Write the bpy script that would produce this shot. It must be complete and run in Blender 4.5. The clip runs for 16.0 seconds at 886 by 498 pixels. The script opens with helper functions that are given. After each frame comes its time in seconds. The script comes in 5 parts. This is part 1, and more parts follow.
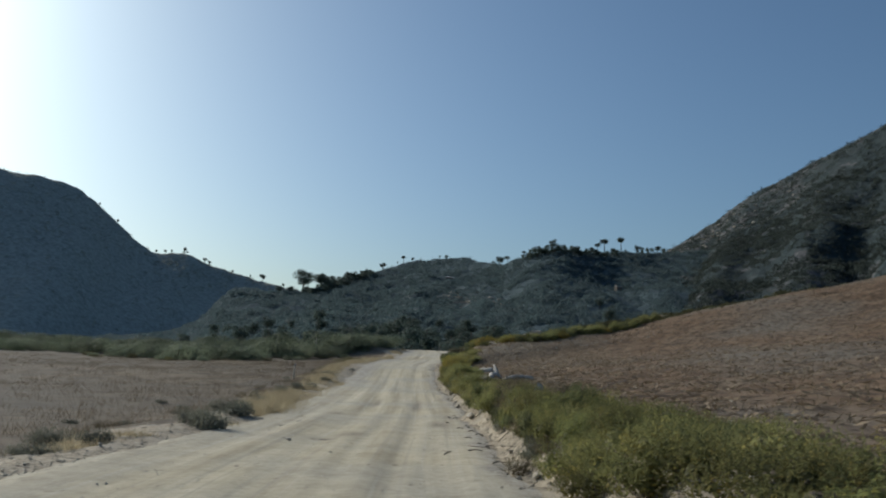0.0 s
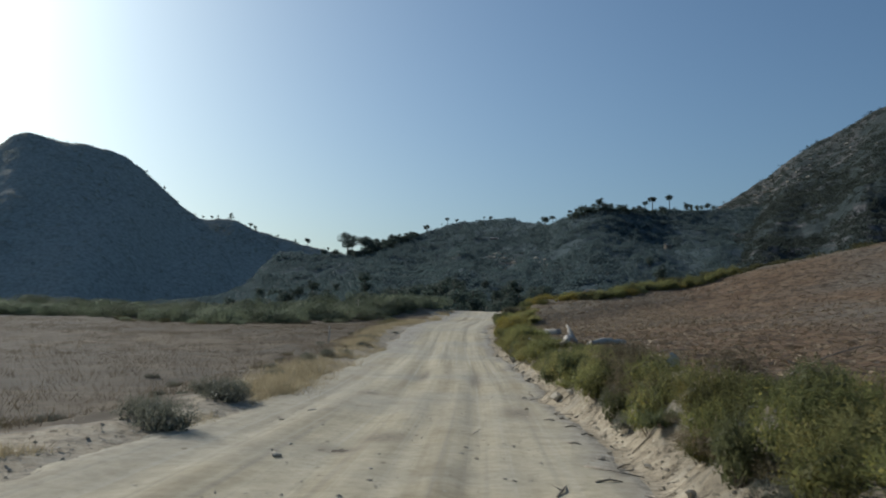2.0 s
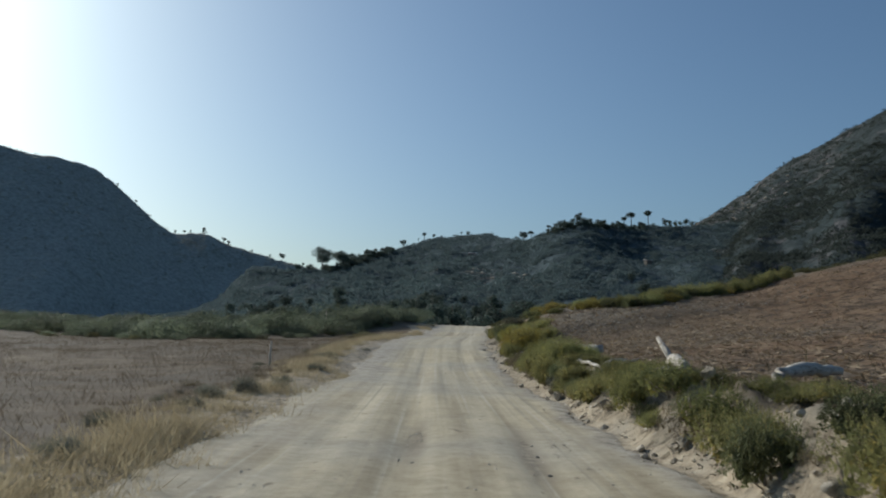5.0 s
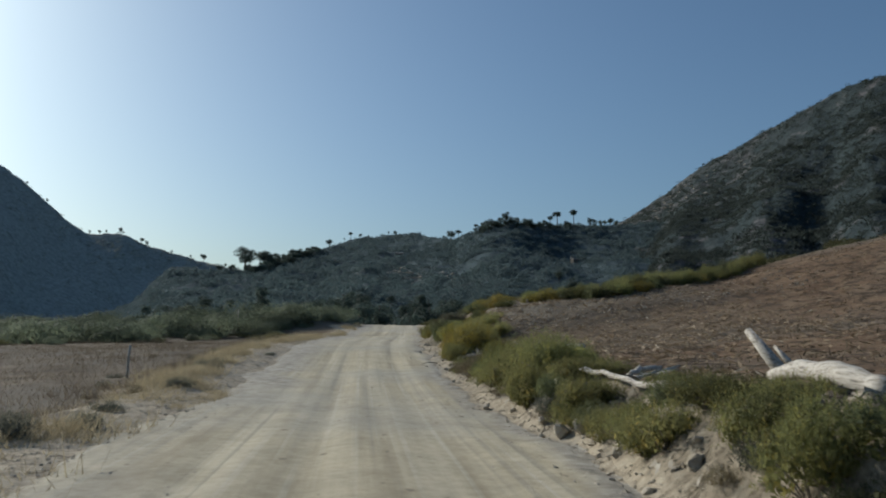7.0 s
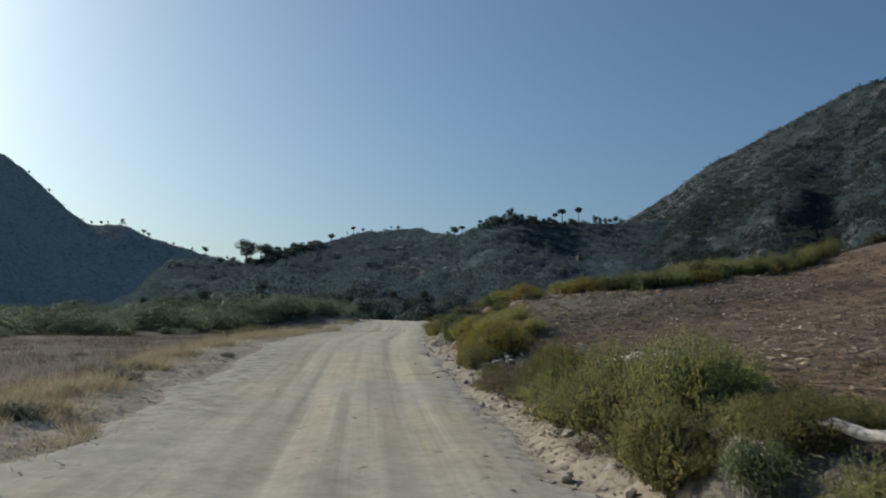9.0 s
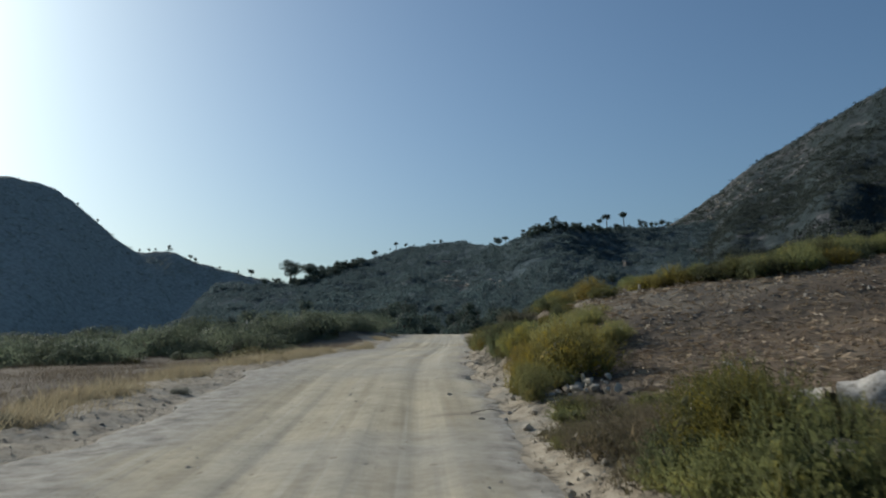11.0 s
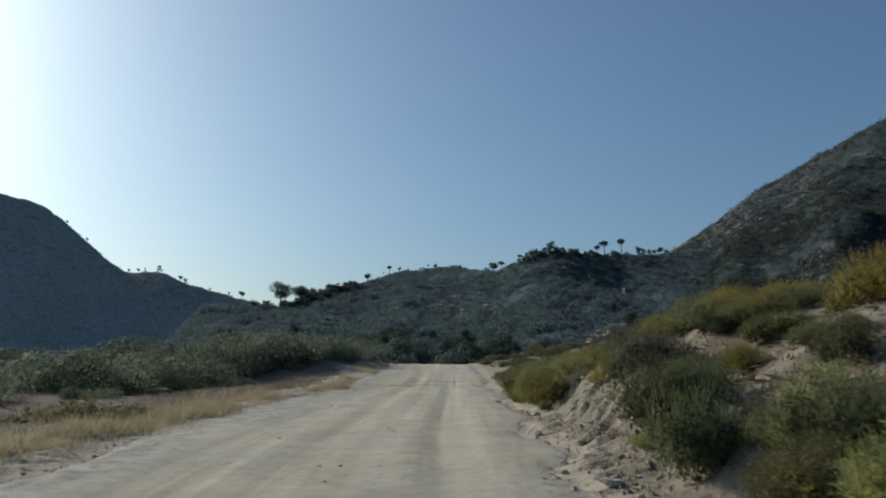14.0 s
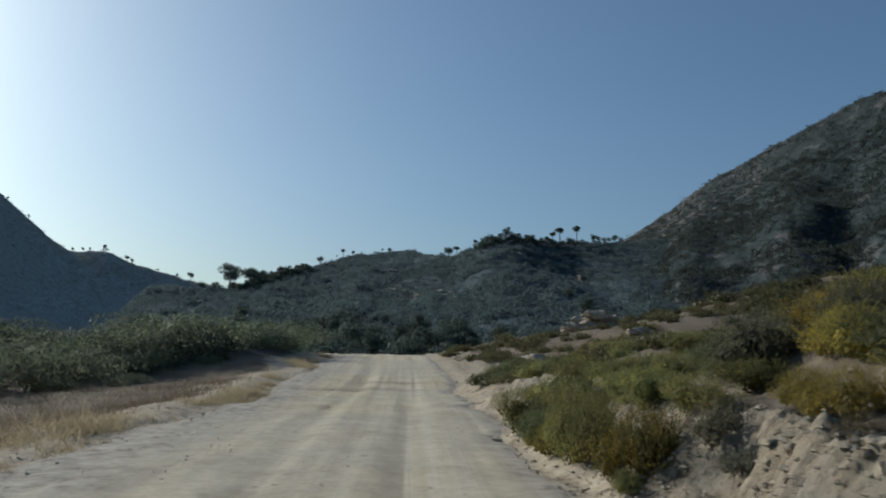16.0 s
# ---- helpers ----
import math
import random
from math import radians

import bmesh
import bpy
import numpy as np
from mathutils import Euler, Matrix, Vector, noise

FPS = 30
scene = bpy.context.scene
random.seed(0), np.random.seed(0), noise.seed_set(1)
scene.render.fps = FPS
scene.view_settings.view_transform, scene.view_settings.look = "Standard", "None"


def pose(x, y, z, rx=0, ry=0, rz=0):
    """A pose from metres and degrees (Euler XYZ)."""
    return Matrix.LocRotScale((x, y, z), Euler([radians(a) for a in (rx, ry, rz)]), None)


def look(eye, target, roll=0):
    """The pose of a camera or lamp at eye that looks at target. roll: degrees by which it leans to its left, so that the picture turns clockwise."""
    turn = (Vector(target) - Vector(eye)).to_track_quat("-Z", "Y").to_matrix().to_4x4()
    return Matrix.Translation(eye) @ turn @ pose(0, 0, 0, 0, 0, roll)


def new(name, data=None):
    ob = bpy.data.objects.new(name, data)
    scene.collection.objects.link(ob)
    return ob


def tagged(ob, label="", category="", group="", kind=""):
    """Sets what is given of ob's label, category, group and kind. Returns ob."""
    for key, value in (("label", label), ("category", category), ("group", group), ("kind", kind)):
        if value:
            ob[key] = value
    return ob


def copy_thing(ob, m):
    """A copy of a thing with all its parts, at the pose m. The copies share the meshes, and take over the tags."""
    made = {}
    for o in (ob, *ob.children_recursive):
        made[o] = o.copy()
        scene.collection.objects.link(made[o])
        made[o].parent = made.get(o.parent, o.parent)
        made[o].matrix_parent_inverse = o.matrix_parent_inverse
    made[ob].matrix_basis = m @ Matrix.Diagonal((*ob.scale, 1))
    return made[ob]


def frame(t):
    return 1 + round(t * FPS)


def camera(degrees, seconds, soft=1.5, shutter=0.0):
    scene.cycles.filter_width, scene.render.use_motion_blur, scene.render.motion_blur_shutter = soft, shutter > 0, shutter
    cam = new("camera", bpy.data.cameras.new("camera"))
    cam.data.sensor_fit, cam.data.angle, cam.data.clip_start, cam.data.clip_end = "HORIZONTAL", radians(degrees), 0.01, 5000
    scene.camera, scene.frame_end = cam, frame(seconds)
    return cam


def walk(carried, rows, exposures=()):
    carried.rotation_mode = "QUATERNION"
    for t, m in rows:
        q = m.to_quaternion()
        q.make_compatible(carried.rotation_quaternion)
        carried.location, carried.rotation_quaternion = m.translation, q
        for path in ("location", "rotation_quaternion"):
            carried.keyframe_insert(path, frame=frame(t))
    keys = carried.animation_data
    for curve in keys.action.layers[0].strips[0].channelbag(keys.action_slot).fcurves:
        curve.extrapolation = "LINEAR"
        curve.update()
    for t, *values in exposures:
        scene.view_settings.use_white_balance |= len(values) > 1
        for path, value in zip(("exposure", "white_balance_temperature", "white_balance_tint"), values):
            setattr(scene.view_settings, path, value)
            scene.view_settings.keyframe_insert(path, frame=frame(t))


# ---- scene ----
cam = camera(56.78, 16.0, soft=2.0, shutter=0.2)
walk(cam, [
    (0.0, pose(0.047, 0.040, 1.481, 98.150, -2.126, -2.118)),
    (0.5, pose(0.082, 1.546, 1.497, 95.790, 0.817, -0.836)),
    (1.0, pose(-0.105, 3.143, 1.497, 95.185, -5.311, -1.203)),
    (1.5, pose(-0.112, 4.830, 1.465, 95.700, -0.975, -0.017)),
    (2.0, pose(-0.262, 6.657, 1.476, 95.408, -1.588, 1.032)),
    (2.5, pose(-0.373, 8.530, 1.449, 95.042, -0.138, 1.940)),
    (3.0, pose(-0.505, 10.583, 1.431, 94.826, 1.007, 2.739)),
    (3.5, pose(-0.673, 12.482, 1.402, 95.418, 0.777, 2.520)),
    (4.0, pose(-0.819, 14.666, 1.406, 95.065, 0.917, 2.289)),
    (4.5, pose(-0.914, 16.699, 1.400, 96.012, 0.723, 1.238)),
    (4.7, pose(-0.964, 17.515, 1.391, 96.566, -0.936, 0.466)),
    (6.8, pose(-0.871, 25.570, 1.394, 96.677, -0.373, -5.199)),
    (7.0, pose(-0.845, 26.227, 1.411, 96.754, -0.816, -5.684)),
    (7.5, pose(-0.730, 27.836, 1.446, 97.869, 1.211, -6.051)),
    (8.0, pose(-0.654, 29.702, 1.475, 97.268, -1.305, -6.487)),
    (8.5, pose(-0.567, 31.537, 1.517, 96.753, -1.220, -6.113)),
    (8.7, pose(-0.561, 32.283, 1.528, 96.578, -1.403, -5.892)),
    (10.8, pose(0.179, 38.954, 1.615, 96.298, -0.225, -2.478)),
    (11.0, pose(0.190, 39.873, 1.647, 97.408, 0.528, -2.238)),
    (11.5, pose(0.151, 42.119, 1.714, 98.602, -0.575, -2.108)),
    (12.0, pose(0.119, 44.535, 1.814, 98.420, 0.303, -1.760)),
    (12.5, pose(0.086, 46.775, 1.910, 98.811, -0.200, -1.903)),
    (13.0, pose(0.046, 49.226, 2.025, 99.127, -0.922, -2.220)),
    (13.5, pose(0.049, 51.495, 2.142, 99.027, -0.512, -2.383)),
    (14.0, pose(0.075, 54.008, 2.299, 99.209, -0.337, -2.803)),
    (14.5, pose(0.131, 56.234, 2.438, 99.667, 0.363, -3.224)),
    (15.0, pose(0.178, 58.569, 2.613, 100.244, -0.374, -4.325)),
    (15.5, pose(0.287, 60.770, 2.776, 100.130, -0.839, -5.376)),
    (16.0, pose(0.407, 63.130, 2.874, 98.218, -0.894, -6.101)),
], [(0.0, 0.06, 6150, 10), (16.0, 0.06, 6150, 10)])

# ---- sky, sun ----
SUN_AZ, SUN_EL = -46.0, 26.0      # degrees right of +y, degrees up
world = bpy.data.worlds.new("sky")
world.use_nodes = True
scene.world = world
wn = world.node_tree
sky = wn.nodes.new("ShaderNodeTexSky")
sky.sky_type, sky.sun_disc = "NISHITA", False
sky.sun_elevation, sky.sun_rotation = radians(SUN_EL), radians(SUN_AZ)
sky.air_density, sky.dust_density, sky.ozone_density, sky.altitude = 1.0, 2.4, 2.0, 100
wn.nodes["Background"].inputs[1].default_value = 0.076
cool = wn.nodes.new("ShaderNodeMix")
cool.data_type, cool.blend_type, cool.inputs[0].default_value = "RGBA", "MULTIPLY", 1.0
cool.inputs[7].default_value = (0.82, 1.0, 1.07, 1)
wn.links.new(sky.outputs[0], cool.inputs[6])
wn.links.new(cool.outputs[2], wn.nodes["Background"].inputs[0])
sun = new("sun", bpy.data.lights.new("sun", "SUN"))
sun.data.energy, sun.data.angle, sun.data.color = 3.8, radians(0.6), (1.0, 0.94, 0.83)
az, el = radians(SUN_AZ), radians(SUN_EL)
sun_way = Vector((math.sin(az) * math.cos(el), math.cos(az) * math.cos(el), math.sin(el)))
sun.matrix_world = look(sun_way * 50, (0, 0, 0))

# ---- materials ----
def mat(name, build, disp=False):
    m = bpy.data.materials.new(name)
    m.use_nodes = True
    n, l = m.node_tree.nodes, m.node_tree.links
    build(n, l, n["Principled BSDF"])
    return m


def tex_noise(n, l, scale, detail=6.0, rough=0.6, stretch=None, src="Object"):
    tc = n.new("ShaderNodeTexCoord")
    t = n.new("ShaderNodeTexNoise")
    t.inputs["Scale"].default_value, t.inputs["Detail"].default_value = scale, detail
    t.inputs["Roughness"].default_value = rough
    if stretch:
        mp = n.new("ShaderNodeMapping")
        mp.inputs["Scale"].default_value = stretch
        l.new(tc.outputs[src], mp.inputs["Vector"])
        l.new(mp.outputs[0], t.inputs["Vector"])
    else:
        l.new(tc.outputs[src], t.inputs["Vector"])
    return t.outputs["Fac"]


def ramp(n, l, fac, stops):
    r = n.new("ShaderNodeValToRGB")
    e = r.color_ramp.elements
    while len(e) < len(stops):
        e.new(0.5)
    for k, (p, c) in zip(e, stops):
        k.position = p
        k.color = (*c, 1) if len(c) == 3 else c
    l.new(fac, r.inputs[0])
    return r.outputs[0]


def grey(n, l, fac, lo, hi):
    """Maps lo..hi of fac to 0..1."""
    m = n.new("ShaderNodeMapRange")
    m.inputs["From Min"].default_value, m.inputs["From Max"].default_value = lo, hi
    l.new(fac, m.inputs["Value"])
    return m.outputs[0]


def blend(n, l, fac, a, b, kind="MIX"):
    m = n.new("ShaderNodeMix")
    m.data_type, m.blend_type = "RGBA", kind
    for sock, v in ((m.inputs[0], fac), (m.inputs[6], a), (m.inputs[7], b)):
        if isinstance(v, (int, float)):
            sock.default_value = v
        elif isinstance(v, tuple):
            sock.default_value = (*v, 1)
        else:
            l.new(v, sock)
    return m.outputs[2]


def bump(n, l, bsdf, height, strength, dist):
    b = n.new("ShaderNodeBump")
    b.inputs["Strength"].default_value, b.inputs["Distance"].default_value = strength, dist
    l.new(height, b.inputs["Height"])
    l.new(b.outputs[0], bsdf.inputs["Normal"])


def attr(n, name):
    a = n.new("ShaderNodeAttribute")
    a.attribute_name = name
    return a.outputs["Fac"]


def lane_noise(n, l, across, along, detail=4, rough=0.55):
    """Noise drawn out along the road, following its bends."""
    tc = n.new("ShaderNodeTexCoord")
    sep = n.new("ShaderNodeSeparateXYZ")
    l.new(tc.outputs["Object"], sep.inputs[0])
    com = n.new("ShaderNodeCombineXYZ")
    for k, (src, f) in enumerate(((attr(n, "lane"), across), (sep.outputs["Y"], along))):
        m = n.new("ShaderNodeMath")
        m.operation = "MULTIPLY"
        m.inputs[1].default_value = f
        l.new(src, m.inputs[0])
        l.new(m.outputs[0], com.inputs[k])
    t = n.new("ShaderNodeTexNoise")
    t.inputs["Scale"].default_value, t.inputs["Detail"].default_value, t.inputs["Roughness"].default_value = 1.0, detail, rough
    l.new(com.outputs[0], t.inputs["Vector"])
    return t.outputs["Fac"]


def road_mat(n, l, b):
    streak = lane_noise(n, l, 2.1, 0.05)
    lines = lane_noise(n, l, 6.0, 0.035, 3, 0.5)
    fine = tex_noise(n, l, 7.0, 8, 0.7)
    grit = tex_noise(n, l, 55.0, 3, 0.7)
    big = tex_noise(n, l, 0.16, 4, 0.55)
    c = ramp(n, l, streak, [(0.30, (0.335, 0.285, 0.195)), (0.48, (0.46, 0.40, 0.28)), (0.66, (0.54, 0.48, 0.35))])
    c = blend(n, l, grey(n, l, lines, 0.56, 0.74), c, (0.34, 0.305, 0.235))
    c = blend(n, l, grey(n, l, lines, 0.43, 0.27), c, (0.56, 0.515, 0.405))
    c = blend(n, l, grey(n, l, big, 0.45, 0.70), c, (0.40, 0.372, 0.305))
    c = blend(n, l, 0.5, c, ramp(n, l, fine, [(0.28, (0.30, 0.29, 0.27)), (0.55, (0.5, 0.5, 0.5)), (0.8, (0.62, 0.61, 0.6))]), "OVERLAY")
    patch = tex_noise(n, l, 1.3, 7, 0.68)
    c = blend(n, l, 0.6, c, ramp(n, l, patch, [(0.3, (0.36, 0.355, 0.34)), (0.5, (0.5, 0.5, 0.5)), (0.7, (0.60, 0.595, 0.58))]), "OVERLAY")
    # coarse gravel of the shoulders
    coarse = tex_noise(n, l, 3.2, 9, 0.75)
    g = ramp(n, l, coarse, [(0.32, (0.15, 0.135, 0.11)), (0.48, (0.33, 0.30, 0.245)), (0.68, (0.50, 0.46, 0.385))])
    c = blend(n, l, attr(n, "shoulder"), c, g)
    c = blend(n, l, grey(n, l, grit, 0.62, 0.75), c, (0.29, 0.255, 0.195))
    pock = tex_noise(n, l, 4.6, 2, 0.5, (1.0, 0.55, 1.0))
    c = blend(n, l, grey(n, l, pock, 0.69, 0.75), c, (0.25, 0.215, 0.155))
    m = n.new("ShaderNodeMath")
    m.operation = "MULTIPLY"
    l.new(attr(n, "mark"), m.inputs[0])
    l.new(grey(n, l, fine, 0.30, 0.55), m.inputs[1])
    c = blend(n, l, m.outputs[0], c, (0.20, 0.17, 0.13))
    l.new(c, b.inputs["Base Color"])
    b.inputs["Roughness"].default_value = 0.95
    b.inputs["Specular IOR Level"].default_value = 0.15
    h = blend(n, l, 0.45, blend(n, l, 0.4, fine, grit), coarse)
    bump(n, l, b, h, 0.85, 0.05)


def ground_mat(n, l, b):
    fine = tex_noise(n, l, 6.0, 8, 0.7)
    mid = tex_noise(n, l, 0.9, 6, 0.6)
    big = tex_noise(n, l, 0.09, 5, 0.6)
    grit = tex_noise(n, l, 38.0, 4, 0.75)
    # dry grassland
    base = ramp(n, l, mid, [(0.3, (0.085, 0.066, 0.046)), (0.5, (0.14, 0.112, 0.080)), (0.72, (0.215, 0.172, 0.118))])
    base = blend(n, l, grey(n, l, big, 0.40, 0.62), base, (0.115, 0.100, 0.080))
    # cleared brown field with bleached chaff
    brown = ramp(n, l, mid, [(0.28, (0.080, 0.050, 0.031)), (0.5, (0.155, 0.099, 0.060)), (0.74, (0.235, 0.165, 0.105))])
    brown = blend(n, l, grey(n, l, fine, 0.55, 0.72), brown, (0.29, 0.23, 0.15))
    brown = blend(n, l, grey(n, l, big, 0.45, 0.66), brown, (0.165, 0.142, 0.112))
    lump = tex_noise(n, l, 2.4, 6, 0.7)
    brown = blend(n, l, grey(n, l, lump, 0.52, 0.40), brown, (0.055, 0.04, 0.027))
    c = blend(n, l, attr(n, "field"), base, brown)
    # pale sandy earth of the cut bank and the road's margin
    sand = ramp(n, l, fine, [(0.25, (0.14, 0.112, 0.075)), (0.48, (0.355, 0.30, 0.22)), (0.75, (0.50, 0.44, 0.335))])
    crack = tex_noise(n, l, 2.0, 9, 0.8, (1.6, 1.6, 0.7))
    sand = blend(n, l, grey(n, l, crack, 0.48, 0.38), sand, (0.11, 0.09, 0.062))
    sand = blend(n, l, grey(n, l, mid, 0.5, 0.7), sand, (0.30, 0.275, 0.225))
    s = n.new("ShaderNodeMath")
    s.operation = "ADD"
    l.new(attr(n, "sand"), s.inputs[0])
    w = n.new("ShaderNodeMath")
    w.operation = "MULTIPLY_ADD"
    l.new(mid, w.inputs[0])
    w.inputs[1].default_value, w.inputs[2].default_value = 0.9, -0.45
    l.new(w.outputs[0], s.inputs[1])
    c = blend(n, l, grey(n, l, s.outputs[0], 0.30, 0.62), c, sand)
    c = blend(n, l, grey(n, l, grit, 0.60, 0.72), c, (0.16, 0.135, 0.10))
    l.new(c, b.inputs["Base Color"])
    b.inputs["Roughness"].default_value = 0.97
    b.inputs["Specular IOR Level"].default_value = 0.1
    chip = n.new("ShaderNodeTexVoronoi")
    chip.inputs["Scale"].default_value, chip.inputs["Randomness"].default_value = 8.0, 1.0
    h = blend(n, l, 0.5, blend(n, l, 0.3, fine, grit), crack)
    bump(n, l, b, blend(n, l, 0.42, h, chip.outputs["Distance"]), 1.0, 0.05)
    deep = n.new("ShaderNodeMapRange")
    deep.inputs["To Min"].default_value, deep.inputs["To Max"].default_value = 0.05, 0.26
    l.new(attr(n, "cut"), deep.inputs["Value"])
    l.new(deep.outputs[0], next(k for k in n if k.bl_idname == "ShaderNodeBump").inputs["Distance"])


def hill_mat(scrub_a, scrub_b, rock, lo, hi, relief=0.9):
    def build(n, l, b):
        mid = tex_noise(n, l, 0.035, 8, 0.68)
        big = tex_noise(n, l, 0.008, 6, 0.6)
        fine = tex_noise(n, l, 0.22, 6, 0.7)
        c = blend(n, l, grey(n, l, mid, 0.38, 0.62), scrub_a, scrub_b)
        c = blend(n, l, grey(n, l, fine, 0.40, 0.72), c, tuple(0.55 * v for v in scrub_a))
        ragged = n.new("ShaderNodeMath")
        ragged.operation = "MULTIPLY"
        l.new(grey(n, l, tex_noise(n, l, 0.05, 9, 0.75), lo, hi), ragged.inputs[0])
        l.new(grey(n, l, big, 0.42, 0.60), ragged.inputs[1])
        c = blend(n, l, ragged.outputs[0], c, rock)
        # bare earth and rock, broken up by tufts
        broken = n.new("ShaderNodeMath")
        broken.operation = "MULTIPLY"
        l.new(attr(n, "bare"), broken.inputs[0])
        l.new(grey(n, l, tex_noise(n, l, 0.16, 6, 0.7), 0.38, 0.56), broken.inputs[1])
        c = blend(n, l, broken.outputs[0], c, blend(n, l, fine, tuple(0.7 * v for v in rock), rock))
        l.new(c, b.inputs["Base Color"])
        b.inputs["Roughness"].default_value = 1.0
        b.inputs["Specular IOR Level"].default_value = 0.05
        bump(n, l, b, mid, relief, 6.0)
    return build


def leaf_mat(dark, light, tip, tip_at=0.72, glow=0.35, vary=1.0):
    """Leaves: each leaf and each plant of its own shade, light passing through."""
    def build(n, l, b):
        g = n.new("ShaderNodeNewGeometry")
        o = n.new("ShaderNodeObjectInfo")
        # shades gather in patches of sprigs
        mixed = n.new("ShaderNodeMath")
        mixed.operation = "MULTIPLY_ADD"
        mixed.inputs[1].default_value = 0.30
        part_ = n.new("ShaderNodeMath")
        part_.operation = "MULTIPLY"
        part_.inputs[1].default_value = 0.70
        l.new(grey(n, l, tex_noise(n, l, 2.6, 3, 0.6), 0.28, 0.72), part_.inputs[0])
        l.new(g.outputs["Random Per Island"], mixed.inputs[0])
        l.new(part_.outputs[0], mixed.inputs[2])
        c = ramp(n, l, mixed.outputs[0], [(0.0, dark), (tip_at - 0.1, light), (tip_at + 0.12, tip), (1.0, tip)])
        hsv = n.new("ShaderNodeHueSaturation")
        l.new(c, hsv.inputs["Color"])
        v = n.new("ShaderNodeMapRange")
        v.inputs["To Min"].default_value, v.inputs["To Max"].default_value = 1 - 0.35 * vary, 1 + 0.3 * vary
        l.new(o.outputs["Random"], v.inputs["Value"])
        l.new(v.outputs[0], hsv.inputs["Value"])
        h = n.new("ShaderNodeMapRange")
        h.inputs["To Min"].default_value, h.inputs["To Max"].default_value = 0.5 - 0.014 * vary, 0.5 + 0.010 * vary
        w = n.new("ShaderNodeMath")
        w.operation = "FRACT"
        k = n.new("ShaderNodeMath")
        k.operation = "MULTIPLY"
        k.inputs[1].default_value = 7.31
        l.new(o.outputs["Random"], k.inputs[0])
        l.new(k.outputs[0], w.inputs[0])
        l.new(w.outputs[0], h.inputs["Value"])
        l.new(h.outputs[0], hsv.inputs["Hue"])
        l.new(hsv.outputs[0], b.inputs["Base Color"])
        b.inputs["Roughness"].default_value = 0.7
        b.inputs["Specular IOR Level"].default_value = 0.2
        t = n.new("ShaderNodeBsdfTranslucent")
        l.new(hsv.outputs[0], t.inputs["Color"])
        m = n.new("ShaderNodeMixShader")
        m.inputs[0].default_value = glow
        l.new(b.outputs[0], m.inputs[1])
        l.new(t.outputs[0], m.inputs[2])
        l.new(m.outputs[0], n["Material Output"].inputs["Surface"])
    return build


def speck_mat(a, b_, c_, rough=0.9, bumpy=0.0, scale=8.0):
    """Stone, wood, earth: two scales of variation and a shade of its own per piece."""
    def build(n, l, b):
        f = tex_noise(n, l, scale, 7, 0.7)
        g = tex_noise(n, l, scale * 0.2, 4, 0.6)
        c = ramp(n, l, f, [(0.3, a), (0.52, b_), (0.74, c_)])
        c = blend(n, l, grey(n, l, g, 0.45, 0.7), c, tuple(0.75 * v for v in b_))
        i = n.new("ShaderNodeNewGeometry")
        c = blend(n, l, 0.35, c, ramp(n, l, i.outputs["Random Per Island"], [(0, (0.3, 0.3, 0.3)), (1, (0.7, 0.69, 0.67))]), "OVERLAY")
        l.new(c, b.inputs["Base Color"])
        b.inputs["Roughness"].default_value = rough
        b.inputs["Specular IOR Level"].default_value = 0.2
        if bumpy:
            bump(n, l, b, f, 0.7, bumpy)
    return build


def wood_mat(n, l, b, stretch=(6, 0.5, 6)):
    grain = tex_noise(n, l, 5.0, 8, 0.7, stretch)
    blot = tex_noise(n, l, 3.0, 5, 0.6)
    c = ramp(n, l, grain, [(0.34, (0.11, 0.095, 0.075)), (0.48, (0.40, 0.365, 0.31)), (0.70, (0.62, 0.58, 0.51))])
    c = blend(n, l, grey(n, l, blot, 0.54, 0.76), c, (0.30, 0.25, 0.19))
    l.new(c, b.inputs["Base Color"])
    b.inputs["Roughness"].default_value = 0.85
    bump(n, l, b, grain, 0.8, 0.02)


M_ROAD = mat("packed_dirt", road_mat)
M_GROUND = mat("dry_ground", ground_mat)
# middle ridge: blue-grey of distance haze is put into the base colour
M_HILL_MID = mat("haze_tinted_hillside", hill_mat((0.076, 0.104, 0.112), (0.087, 0.116, 0.124), (0.20, 0.185, 0.16), 0.62, 0.82, 0.5))
# left mountain: haze painted in, base colour far paler than real scrub
M_HILL_LEFT = mat("haze_paled_scrub_mountain", hill_mat((0.35, 0.355, 0.315), (0.37, 0.372, 0.328), (0.39, 0.39, 0.345), 0.60, 0.85, 0.25))
M_HILL_RIGHT = mat("rocky_mountain", hill_mat((0.036, 0.049, 0.050), (0.048, 0.062, 0.064), (0.150, 0.145, 0.144), 0.56, 0.76))
M_GORSE = mat("gorse_leaves", leaf_mat((0.105, 0.117, 0.055), (0.185, 0.190, 0.074), (0.30, 0.26, 0.075), 0.70, 0.58, 1.25))
M_GORSE_BLOOM = mat("gorse_flowering", leaf_mat((0.10, 0.100, 0.045), (0.195, 0.172, 0.050), (0.34, 0.25, 0.032), 0.68, 0.55))
M_SCRUB = mat("scrub_leaves", leaf_mat((0.078, 0.090, 0.048), (0.13, 0.143, 0.068), (0.195, 0.19, 0.08), 0.75, 0.5))
# scrub belt: leaf colour lightened to stand in for haze
M_FARSCRUB = mat("haze_paled_belt_leaves", leaf_mat((0.150, 0.178, 0.118), (0.168, 0.195, 0.126), (0.19, 0.212, 0.13), 0.75, 0.5))
